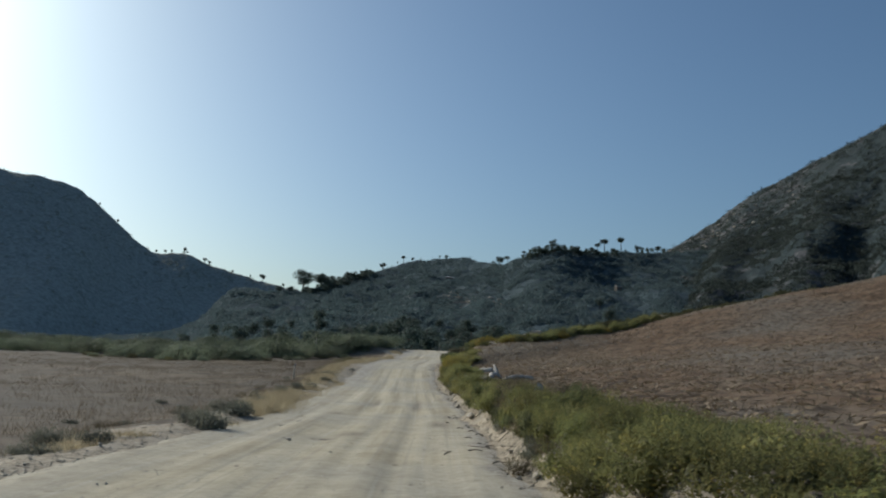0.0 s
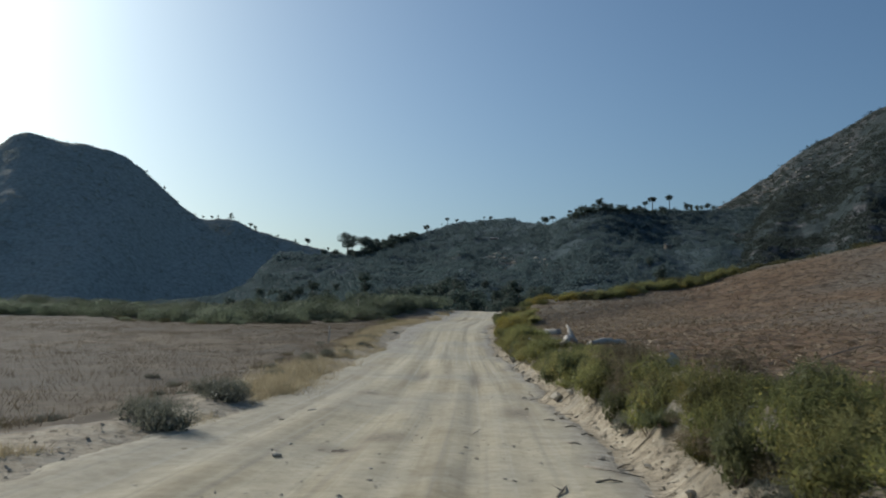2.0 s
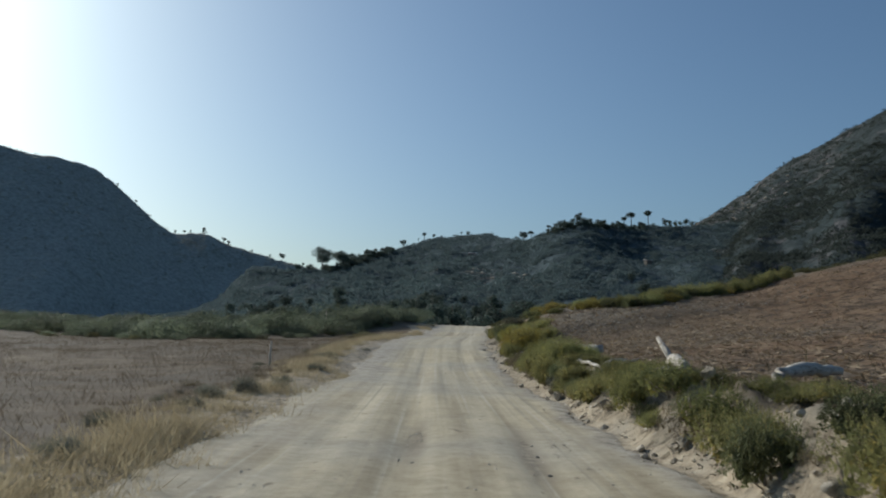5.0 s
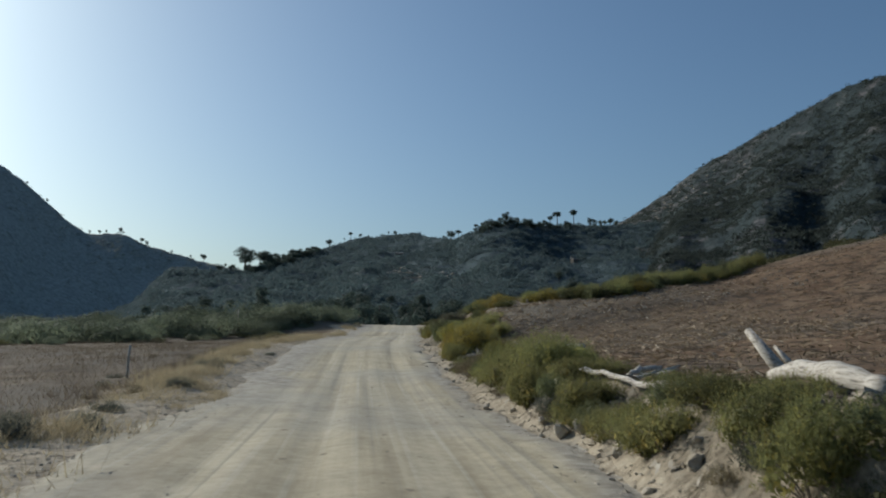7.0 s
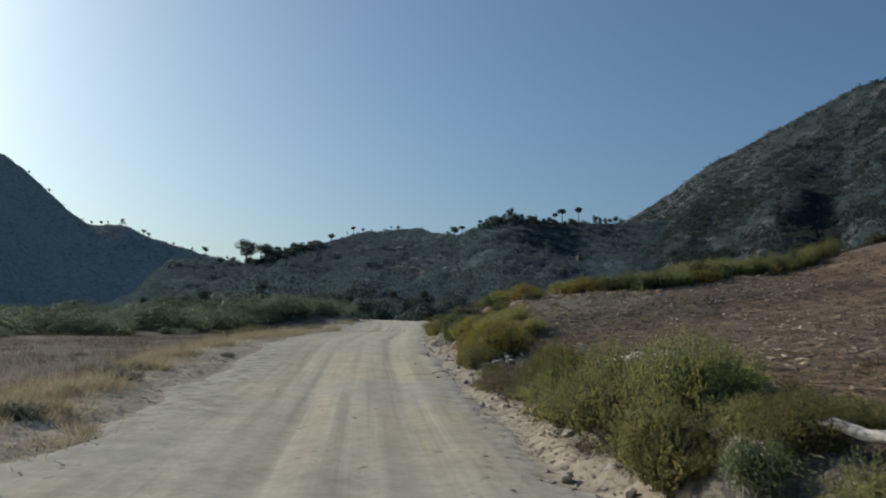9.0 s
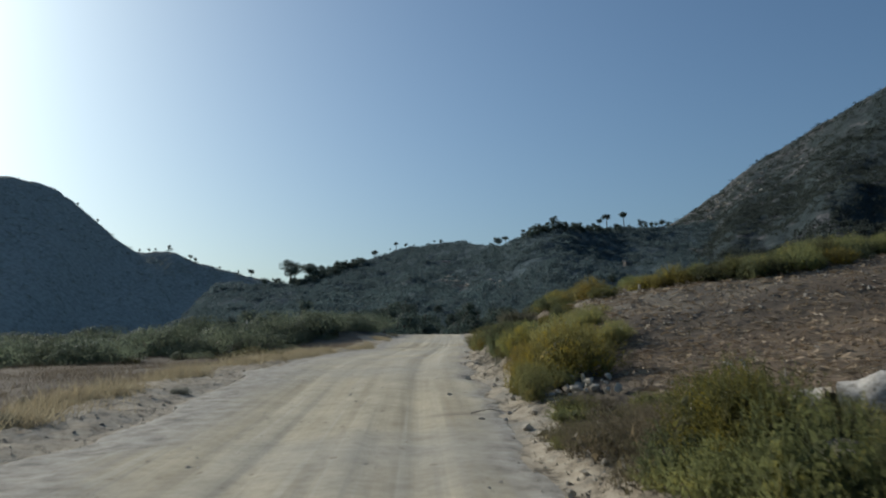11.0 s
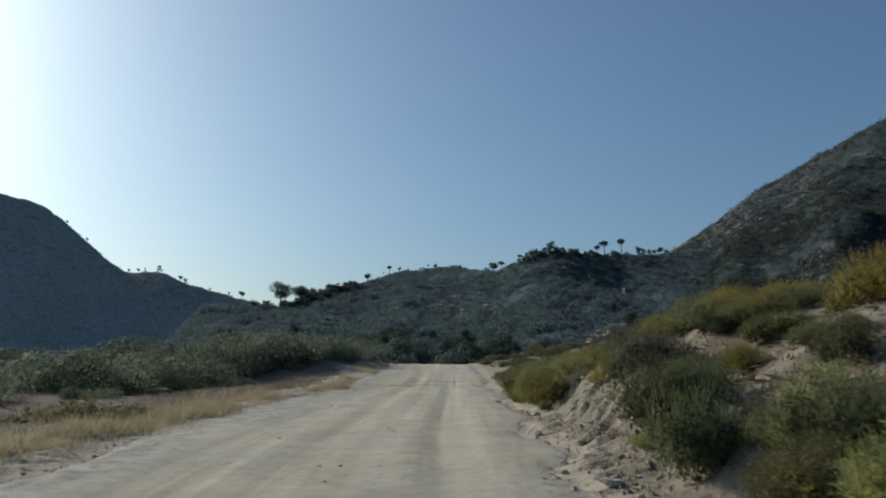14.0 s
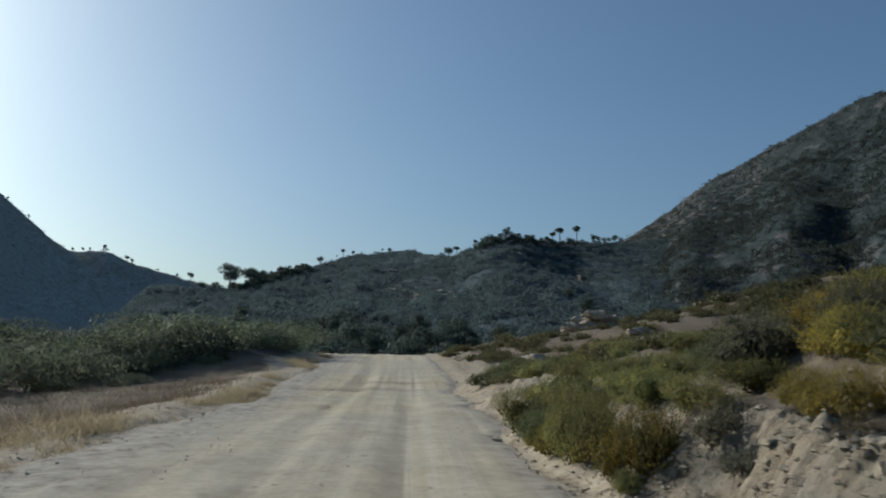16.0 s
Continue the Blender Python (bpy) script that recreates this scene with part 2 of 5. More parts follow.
M_DUSTY = mat("dusty_leaves", leaf_mat((0.085, 0.09, 0.07), (0.145, 0.15, 0.115), (0.22, 0.215, 0.16), 0.7, 0.4))
M_BROWN_SCRUB = mat("withered_leaves", leaf_mat((0.075, 0.064, 0.040), (0.155, 0.13, 0.078), (0.25, 0.205, 0.12), 0.7, 0.35))
M_BRUSH = mat("brush_twigs", leaf_mat((0.075, 0.074, 0.050), (0.125, 0.122, 0.080), (0.17, 0.162, 0.11), 0.72, 0.45))
M_PINE = mat("pine_needles", leaf_mat((0.060, 0.084, 0.070), (0.082, 0.108, 0.086), (0.105, 0.128, 0.092), 0.75, 0.42))
M_SLOPE = mat("slope_scrub_leaves", leaf_mat((0.080, 0.080, 0.040), (0.135, 0.130, 0.062), (0.20, 0.175, 0.08), 0.72, 0.4))
# ridge scrub and woods carry the same painted haze, lighter and bluer than foliage
M_HILLSCRUB = mat("haze_tinted_scrub_leaves", leaf_mat((0.084, 0.116, 0.124), (0.090, 0.122, 0.128), (0.098, 0.128, 0.130), 0.78, 0.45))
M_HILLTREE = mat("haze_tinted_tree_leaves", leaf_mat((0.072, 0.101, 0.104), (0.080, 0.110, 0.110), (0.092, 0.120, 0.114), 0.78, 0.45))
M_RIGHTSCRUB = mat("rocky_slope_leaves", leaf_mat((0.038, 0.049, 0.044), (0.048, 0.059, 0.051), (0.062, 0.070, 0.057), 0.78, 0.6))
# left mountain's leaves, paled for haze in the colour like the slope below
M_LEFTSCRUB = mat("haze_paled_mountain_leaves", leaf_mat((0.30, 0.312, 0.27), (0.33, 0.34, 0.295), (0.35, 0.36, 0.31), 0.78, 0.25))
M_STRAW = mat("dry_grass", leaf_mat((0.25, 0.205, 0.125), (0.37, 0.31, 0.195), (0.49, 0.42, 0.28), 0.7, 0.45, 0.0))
M_WEED = mat("grey_weed_stems", leaf_mat((0.095, 0.075, 0.055), (0.155, 0.125, 0.09), (0.24, 0.195, 0.135), 0.7, 0.4, 0.0))
M_CHAFF = mat("bleached_stalks", leaf_mat((0.20, 0.14, 0.09), (0.34, 0.26, 0.17), (0.62, 0.55, 0.43), 0.8, 0.2))
M_BARK = mat("bark", speck_mat((0.045, 0.035, 0.028), (0.10, 0.08, 0.062), (0.17, 0.14, 0.11), 0.95, 0.02, 14))
M_TWIG = mat("grey_twig", speck_mat((0.16, 0.13, 0.10), (0.30, 0.26, 0.21), (0.45, 0.40, 0.34), 0.9, 0.0, 20))
M_LOG = mat("bleached_wood", wood_mat)
M_LOG_ACROSS = mat("bleached_wood_across", lambda n, l, b: wood_mat(n, l, b, (0.5, 5, 5)))
M_STONE = mat("pale_stone", speck_mat((0.26, 0.225, 0.175), (0.42, 0.375, 0.30), (0.56, 0.51, 0.43), 0.9, 0.02, 9))
M_ROCK = mat("bank_rock", speck_mat((0.25, 0.215, 0.16), (0.39, 0.34, 0.26), (0.52, 0.465, 0.375), 0.95, 0.05, 5))
M_TIN = mat("pale_sheet_roof", speck_mat((0.50, 0.50, 0.49), (0.66, 0.66, 0.64), (0.75, 0.75, 0.74), 0.5, 0.0, 1.5))
M_WALL = mat("weathered_wall", speck_mat((0.09, 0.08, 0.07), (0.14, 0.125, 0.11), (0.20, 0.18, 0.155), 0.9, 0.0, 2))


# ---- shape of the land ----
def rand2(i, j, seed):
    h = (i.astype(np.int64) * 374761393 + j.astype(np.int64) * 668265263 + seed * 1442695041) & 0xFFFFFFFF
    h = ((h ^ (h >> 13)) * 1274126177) & 0xFFFFFFFF
    return ((h ^ (h >> 16)) & 0xFFFF) / 65535.0


def vnoise(x, y, seed=0):
    i, j = np.floor(x), np.floor(y)
    u, v = x - i, y - j
    u, v = u * u * (3 - 2 * u), v * v * (3 - 2 * v)
    a, b = rand2(i, j, seed), rand2(i + 1, j, seed)
    c, d = rand2(i, j + 1, seed), rand2(i + 1, j + 1, seed)
    return (a * (1 - u) + b * u) * (1 - v) + (c * (1 - u) + d * u) * v - 0.5


def fbm(x, y, octaves=4, seed=0, gain=0.5):
    s, amp = 0.0, 1.0
    for k in range(octaves):
        s = s + amp * vnoise(x * 2**k + 17.3 * k, y * 2**k + 9.1 * k, seed + k)
        amp *= gain
    return s


def track(keys, y, soft=2.5):
    """A smooth line through keys (y, value)."""
    a, b = zip(*keys)
    return sum(np.interp(np.asarray(y, float) + d * soft, a, b) for d in (-1, -0.5, 0, 0.5, 1)) / 5


def step(a, b, x):
    t = np.clip((x - a) / (b - a), 0, 1)
    return t * t * (3 - 2 * t)


ROAD_Z = [(-60, 0.1), (0, 0.08), (17, 0.0), (26, 0.01), (32, 0.13), (39, 0.23), (44.5, 0.41), (51.5, 0.75), (56, 1.05), (61, 1.38), (64, 1.5),
          (76, 1.78), (89, 2.12), (101, 2.8), (113, 3.45), (121, 3.73), (129, 3.5), (146, 2.2), (170, 0.0), (260, -3.0)]
ROAD_L = [(-60, -4.6), (10, -4.6), (22, -3.85), (40, -3.8), (53, -3.65), (63, -3.6), (76, -3.0), (89, -2.0), (101, -1.3), (122, -0.3), (142, -3.9), (170, -12)]
ROAD_R = [(-60, 1.65), (10, 1.6), (24, 1.75), (36, 1.7), (44, 1.55), (53, 1.6), (63, 1.75), (71, 2.55), (81, 3.2), (89, 3.75), (101, 4.5), (120, 5.4), (142, 1.8), (170, -6)]
BANK_H = [(-60, 0.6), (5, 0.6), (20, 0.85), (30, 0.85), (37, 0.8), (44, 0.65), (49, 0.42), (53, 0.40), (56, 0.5), (59, 0.62), (62, 0.74), (64.5, 0.86), (67, 0.98), (69.5, 0.92), (73, 0.75), (79, 0.7), (95, 0.6), (120, 0.5), (170, 0.4)]
BANK_W = [(-60, 1.5), (20, 1.1), (40, 1.1), (49, 2.0), (54, 1.8), (59, 1.6), (63, 1.45), (69, 1.4), (75, 1.9), (86, 2.4), (170, 3)]
SLOPE_R = [(-60, 0.10), (15, 0.11), (35, 0.13), (50, 0.185), (60, 0.228), (75, 0.228), (130, 0.20), (170, 0.1)]


def road_z(y):
    return track(ROAD_Z, y, 3.0)


def edge_l(y):
    return track(ROAD_L, y) + 0.55 * fbm(np.asarray(y, float) * 0.35, 0 * np.asarray(y, float), 3, 5)


def edge_r(y):
    return track(ROAD_R, y) + 0.45 * fbm(np.asarray(y, float) * 0.5, 0 * np.asarray(y, float) + 3, 3, 8)


def rise_of(d):
    """The field's rise: gentle at first, steeper further up, level again far out."""
    e = 50 * np.tanh(np.maximum(d, 0) / 50)
    return e * (0.62 + e / 66)


def land(x, y):
    """Height of the land at (x, y)."""
    x, y = np.asarray(x, float), np.asarray(y, float)
    zr = road_z(y)
    el, er = edge_l(y), edge_r(y)
    near = 1 - step(120, 260, np.hypot(x, y - 40))
    # right: cut bank, then the rising field
    d = np.maximum(x - er, 0)
    bw = track(BANK_W, y)
    up = step(0.0, 1.0, d / bw) ** 0.8
    cut = step(57, 61, y) * (1 - step(69, 73, y))
    up = up + cut * (0.22 * np.clip(d / bw / 0.5, 0, 1) + 0.78 * step(0.42, 0.95, d / bw + 0.16 * fbm(x * 0.4, y * 0.9, 4, 43, 0.6)) - up)
    right = track(BANK_H, y) * up + track(SLOPE_R, y) * rise_of(d - bw)
    right = right + 0.4 * step(54, 61, y) * (1 - step(72, 80, y)) * step(1.4, 3.2, d) * (1 - step(6, 16, d))
    right = right + 0.34 * step(2.0, 3.6, d) * (1 - step(8, 14, d)) * step(55, 60, y) * (1 - step(69, 76, y))
    right = right + 0.35 * step(13, 22, d) * step(40, 60, y) * (1 - step(75, 95, y))
    right = right - 0.9 * step(72, 79, y) * step(6, 14, d) * (1 - step(85, 110, y))
    # left: small berm, then a plain a little below the road
    e = np.maximum(el - x, 0)
    left = 0.04 * step(0, 0.7, e) - 0.22 * step(0.8, 3.5, e) - 0.055 * 16 * np.tanh(np.maximum(e - 2, 0) / 16) * step(20, 70, y)
    left = left + 1.0 * step(94, 104, y) * step(0.5, 4, e) * (1 - step(14, 30, e)) * (1 - step(112, 128, y))
    z = zr + right + left
    rough = step(0.0, 1.2, np.maximum(d, e))
    face = step(0.1, 0.5, d / bw) * (1 - step(0.9, 1.5, d / bw))
    z = z + near * (rough * (0.10 * fbm(x * 0.8, y * 0.8, 4, 21) + 0.30 * fbm(x * 0.11, y * 0.11, 2, 31)))
    face = face * (1 - 0.8 * cut * (1 - step(0.38, 0.6, d / bw)))
    z = z + face * np.minimum(track(BANK_H, y), 1.6) * (1.5 - 0.5 * cut) * (0.10 * fbm(x * 0.5, y * 1.3, 3, 41, 0.6) + (0.23 - 0.09 * cut) * np.abs(fbm(x * 2.2, y * 3.2, 3, 45, 0.75)) - 0.05)
    z = z + cut * face * (0.15 * np.abs(fbm(x * 1.8, y * 3.4, 3, 47, 0.65)) - 0.03)
    z = z + face * 0.07 * fbm(x * 4.5, y * 6, 2, 49)
    hum = step(2.5, 5, d) * step(70, 78, y)
    z = z + near * hum * (0.9 * fbm(x * 0.16, y * 0.16, 3, 51))
    clods = step(0.0, 0.3, np.maximum(d, e)) * (1 - step(1.2, 2.2, np.maximum(d, e)))
    z = z + near * clods * 0.11 * np.abs(fbm(x * 3.1, y * 3.1, 3, 65, 0.6))
    z = z + 0.10 * (1 - step(0, 1, np.maximum(d, e))) * fbm(x * 0.25, y * 0.9, 2, 67) * step(76, 82, y) * (1 - step(94, 100, y))
    ruts = (1 - rough)
    lane = x - (track(ROAD_L, y, 6.0) + track(ROAD_R, y, 6.0)) / 2
    z = z + ruts * (0.035 * fbm(lane * 1.6, y * 0.10, 3, 61) + 0.005 * fbm(x * 2.2, y * 0.7, 3, 71) - 0.03 * np.exp(-((np.abs(lane - 0.5) - 0.8) / 0.28) ** 2))
    far = np.hypot(x, y - 40)
    return z * near + (1 - near) * (-4.0 + 0.0 * far)


def make_mesh(name, verts, faces, material, smooth=True):
    me = bpy.data.meshes.new(name)
    me.from_pydata(np.asarray(verts, float).tolist(), [], np.asarray(faces).tolist() if not isinstance(faces, list) else faces)
    me.materials.append(material)
    if smooth:
        me.polygons.foreach_set("use_smooth", np.ones(len(me.polygons), bool))
    me.update()
    return me


def grid_faces(nu, nv):
    i, j = np.meshgrid(np.arange(nu - 1), np.arange(nv - 1), indexing="ij")
    a = (i * nv + j).ravel()
    return np.stack([a, a + nv, a + nv + 1, a + 1], 1)


def graded(start, fine_lo, fine_hi, cell, end, growth):
    """Values dense between fine_lo and fine_hi, ever wider outside."""
    mid = list(np.arange(fine_lo, fine_hi, cell))
    hi, c = [mid[-1]], cell
    while hi[-1] < end:
        c *= growth
        hi.append(hi[-1] + c)
    lo, c = [mid[0]], cell
    while lo[-1] > start:
        c *= growth
        lo.append(lo[-1] - c)
    return np.array(lo[:0:-1] + mid + hi[1:])


xs = graded(-4000, -5.5, 7.5, 0.16, 4000, 1.07)
xs = np.sort(np.concatenate([xs, xs[(xs > 1.2) & (xs < 4.6)] + 0.08]))
xs = np.sort(np.concatenate([xs, xs[(xs > 1.9) & (xs < 3.8)] + 0.04]))
ys = graded(-4000, 5, 77, 0.17, 4000, 1.06)
ys = np.sort(np.concatenate([ys, ys[(ys > 60) & (ys < 72)] + 0.085]))
ys = np.sort(np.concatenate([ys, ys[(ys > 62) & (ys < 70)] + 0.042]))
gx, gy = np.meshgrid(xs, ys, indexing="ij")
gz = land(gx, gy)
ground = new("ground", make_mesh("ground", np.stack([gx.ravel(), gy.ravel(), gz.ravel()], 1), grid_faces(len(xs), len(ys)), M_GROUND))
tagged(ground, "dry sandy ground with a brown cleared field and grassland", "ground", kind="structure")
dr, dl = (gx - edge_r(gy)), (edge_l(gy) - gx)
bwid = track(BANK_W, gy)
field = step(0.8, 1.4, dr / bwid + 0.5 * fbm(gx * 0.5, gy * 0.5, 3, 77)) * (1 - step(64, 72, gy + 3 * fbm(gx * 0.2, gy * 0.2, 3, 78))) * (1 - 0.65 * step(45, 51, gy) * (1 - step(8, 16, gx))) * (1 - step(57, 61, gy) * (1 - step(7, 10, gx)))
sand = np.maximum(step(-3, 0, dr) * (1 - step(0.65, 1.1, dr / bwid * np.where(gy > 57, 0.95, np.where((gy > 46), 2.0, 1.0)))), step(-3, 0, dl) * (1 - step(np.where(gy > 40, 1.2, 0.6), np.where(gy > 40, 2.8, 2.0), dl + 0.8 * fbm(gx * 0.6, gy * 0.6, 3, 79))))
sand = np.maximum(sand, 0.33 * step(52, 60, gy) * (1 - step(70, 78, gy)) * step(0, 2, dr) * (1 - step(6, 10, dr)))
sand = np.maximum(sand, 0.03 * step(66, 74, gy) * step(0, 2, dr) * (1 - step(150, 200, gy)) * (1 - step(30, 60, dr)))
cut_face = step(0.1, 0.3, dr / bwid) * (1 - step(0.9, 1.3, dr / bwid))
for key, val in (("field", field), ("sand", sand), ("cut", cut_face)):
    at = ground.data.attributes.new(key, "FLOAT", "POINT")
    at.data.foreach_set("value", val.ravel().astype(np.float32))

# the road: a strip with ruts, its ragged edges sinking into the ground
ry = np.concatenate([np.arange(-60, 3, 0.8), np.arange(3, 80, 0.14), np.arange(80, 135, 0.35)])
ru = np.linspace(-0.06, 1.06, 64)
yy, uu = np.meshgrid(ry, ru, indexing="ij")
l_, r_ = edge_l(yy), edge_r(yy)
mid_line = (track(ROAD_L, yy, 6.0) + track(ROAD_R, yy, 6.0)) / 2
xx = l_ + (r_ - l_) * uu + 0.10 * fbm(yy * 1.7, uu * 3, 2, 91)
zz = land(xx, yy) + 0.022 - 0.05 * step(0.90, 1.06, np.abs(uu - 0.5) * 2) + 0.006 * fbm(xx * 5, yy * 5, 3, 95) + 0.03 * (1 - step(0.08, 0.28, uu)) * np.abs(fbm(xx * 2.6, yy * 2.6, 3, 96)) + 0.028 * fbm((xx - mid_line) * 2.3, yy * 0.05, 3, 98)
mark = sum(np.exp(-((xx - mx - 0.03 * (yy - my)) / w) ** 2 - ((yy - my) / h) ** 2) for mx, my, w, h in
           ((-1.15, 30.0, 0.12, 2.0), (0.24, 29.0, 0.13, 2.6), (0.8, 21.0, 0.25, 0.8), (-1.2, 17.5, 0.3, 0.5), (-2.1, 24.3, 0.25, 0.3), (-1.6, 16.5, 0.3, 0.3), (0.9, 51.8, 0.5, 0.12), (0.4, 89, 2.0, 0.5), (1.9, 92, 1.4, 0.4)))
zz = zz - 0.012 * np.clip(mark, 0, 1)
road = new("road", make_mesh("road", np.stack([xx.ravel(), yy.ravel(), zz.ravel()], 1), grid_faces(len(ry), len(ru)), M_ROAD))
road.data.flip_normals()
at = road.data.attributes.new("mark", "FLOAT", "POINT")
at.data.foreach_set("value", np.clip(mark, 0, 1).ravel().astype(np.float32))
lane = xx - mid_line
ragged = 0.10 * fbm(yy * 0.6, uu * 4, 3, 97)
shoulder = np.maximum((1 - step(0.10, 0.30, uu + ragged)) * (0.35 + 0.65 * step(40, 48, yy)), step(0.90, 0.97, uu + 0.4 * ragged), 0.55 * (1 - step(28, 36, yy)) * step(0.80, 0.92, uu + ragged))
for key, val in (("lane", lane), ("shoulder", shoulder)):
    at = road.data.attributes.new(key, "FLOAT", "POINT")
    at.data.foreach_set("value", val.ravel().astype(np.float32))
tagged(road, "pale rutted dirt road with loose gravel and tyre tracks", "dirt road", kind="structure")


# ---- hills ----
def line(keys, a):
    p, q = zip(*keys)
    return sum(np.interp(np.asarray(a, float) + d, p, q) for d in (-0.25, 0, 0.25)) / 3


HX, HY, EYE = 0.0, 25.0, 1.6


def hill_point(az, s, ridge, dist, foot, seed, gully, steep=0, spurs=()):
    """A place on a hill: az in degrees, s = 0 at its foot, 1 on its ridge, over 1 on the far side."""
    R = sum(line(dist, az + k) for k in (-2.4, -1.6, -0.8, 0, 0.8, 1.6, 2.4)) / 7
    H = EYE + R * np.tan(np.radians(line(ridge, az)))
    body = EYE + R * np.tan(np.radians(sum(line(ridge, az + k) for k in (-3, -2, -1, 0, 1, 2, 3)) / 7))
    H = body + (H - body) * np.clip(s, 0, 1) ** 5
    if steep:
        foot = np.maximum(foot, R - (body + 5) / math.tan(radians(steep)))
    r = foot + (R - foot) * s
    ax, ay = np.sin(np.radians(az - 0.35)), np.cos(np.radians(az - 0.35))
    x, y = HX + r * ax, HY + r * ay
    bend = 0.08 if steep else 0.45
    rise = np.where(s <= 1, (1 - bend) * s + bend * np.abs(s) ** 2.2, 1 - 1.6 * np.maximum(s - 1, 0) ** 1.2)
    z = -5 + (H + 5) * rise
    amp = gully * H * np.clip(s, 0, 1) ** 0.7 * np.clip(1.0 - np.abs(s) ** 3, 0.0, 1)
    z = z + amp * (0.16 * fbm(x / 90, y / 90, 5, seed, 0.55) + 0.06 * (np.abs(fbm(az / 2.2 + s * 1.5, s * 2.2, 3, seed + 9)) - 0.15))
    for top, low, wide, high in spurs:
        q = (az - low - (top - low) * s) / wide
        z = z + high * np.exp(-q * q) * np.clip(4 * s * (1 - s), 0, 1) ** 0.8
    z = z + (2.6 * fbm(x / 14, y / 14, 3, seed + 20) + 1.3 * fbm(x / 5, y / 5, 2, seed + 30)) * np.clip(s * 3, 0, 1)
    return x, y, z


def hill(name, label, a0, a1, na, shape, bare, material):
    az_ = np.linspace(a0, a1, na)
    s_ = np.concatenate([np.linspace(0, 1, 90), np.linspace(1.03, 1.55, 12)])
    A, S = np.meshgrid(az_, s_, indexing="ij")
    x, y, z = hill_point(A, S, *shape)
    ob = new(name, make_mesh(name, np.stack([x.ravel(), y.ravel(), z.ravel()], 1), grid_faces(na, len(s_))[:, ::-1], material))
    at = ob.data.attributes.new("bare", "FLOAT", "POINT")
    at.data.foreach_set("value", np.clip(bare(A, S, x, y), 0, 1).ravel().astype(np.float32))
    return tagged(ob, label, "hill", kind="structure")



MID_RIDGE = [(-60, -0.3), (-40, 0.1), (-30, 0.4), (-22, 0.9), (-16, 1.7), (-14.6, 2.6), (-13.4, 4.1), (-12.4, 4.9), (-11.4, 4.9), (-10.2, 4.6), (-9, 4.75), (-8, 4.8), (-6.7, 4.95), (-5.5, 5.35), (-3.9, 6.0), (-1.5, 6.9), (0.5, 7.45), (3.5, 7.8), (6.5, 7.35),
             (8.1, 7.9), (9.3, 8.3), (10.5, 8.55), (12.7, 8.4), (15.7, 8.35), (18, 8.35), (22, 8.6), (28, 7.5)]
MID_DIST = [(-60, 600), (-30, 640), (-18, 680), (-10, 660), (-8, 620), (-5, 700), (-1, 860), (4, 880), (6.5, 680), (9, 590), (12, 720), (15, 800), (20, 850), (28, 800)]
LEFT_RIDGE = [(-75, 6), (-50, 9.0), (-40, 8.6), (-33, 9.3), (-31, 9.9), (-30.2, 10.45), (-29.6, 11.2), (-28.7, 11.5), (-27.2, 11.2), (-24.5, 11.05), (-22.7, 10.6), (-21.6, 9.8),
              (-20.1, 8.6), (-18.8, 7.4), (-17.7, 6.75), (-15.7, 7.0), (-14.1, 6.35), (-12.2, 5.75), (-9.5, 5.2), (-7, 4.75), (-3, 3.2), (4, 1.5)]
LEFT_DIST = [(-75, 900), (-40, 1200), (-16, 1200), (-8, 1150), (4, 1100)]
RIGHT_RIDGE = [(4, 2), (12, 5.5), (16.2, 7.35), (18.2, 8.6), (20, 9.65), (22, 11.0), (23.5, 12.1), (26.4, 13.52), (30, 15.28), (32.6, 16.5), (35, 16.9),
               (42, 16.0), (55, 14), (80, 8)]
RIGHT_DIST = [(4, 1000), (16, 1000), (24, 960), (35, 850), (55, 700), (80, 600)]
HILLS = {
    "hill_middle": (MID_RIDGE, MID_DIST, 170, 101, 0.45, 0, ((9.6, 17.5, 1.5, 3), (3.5, -3.0, 2.2, 5), (6.8, 8.5, 1.3, -4), (15.5, 21, 1.4, 3), (-4, -7, 1.6, 4))),
    "hill_left": (LEFT_RIDGE, LEFT_DIST, 400, 111, 0.3, 32, ((-20, -26, 2.0, 10), (-27, -34, 2.4, 10), (-15, -19, 1.6, 8))),
    "hill_right": (RIGHT_RIDGE, RIGHT_DIST, 210, 121, 0.65, 0, ((19, 17.5, 1.1, 7), (23, 20.5, 1.2, 9), (26.5, 24, 1.1, -3), (28.5, 26.5, 1.3, 5), (32, 30, 1.2, -8), (35, 33.5, 1.6, 10))),
}


def bare_middle(az_, s_, x, y):
    """Clearings and stony ground on the ridge."""
    out = 0.0
    for a, k, wa, ws in ((19.6, 0.74, 1.3, 0.045), (17.6, 0.79, 0.8, 0.02), (11.1, 0.70, 0.35, 0.03), (13.2, 0.655, 0.5, 0.012), (14.4, 0.62, 0.5, 0.012), (3.2, 0.58, 1.8, 0.07), (7.0, 0.56, 1.2, 0.05), (0.0, 0.57, 1.0, 0.05), (-0.5, 0.16, 0.8, 0.06)):
        out = out + np.exp(-((az_ - a) / wa) ** 2 - ((s_ - k) / ws) ** 2)
    return out * (0.4 + 1.2 * fbm(x / 9, y / 9, 3, 131))


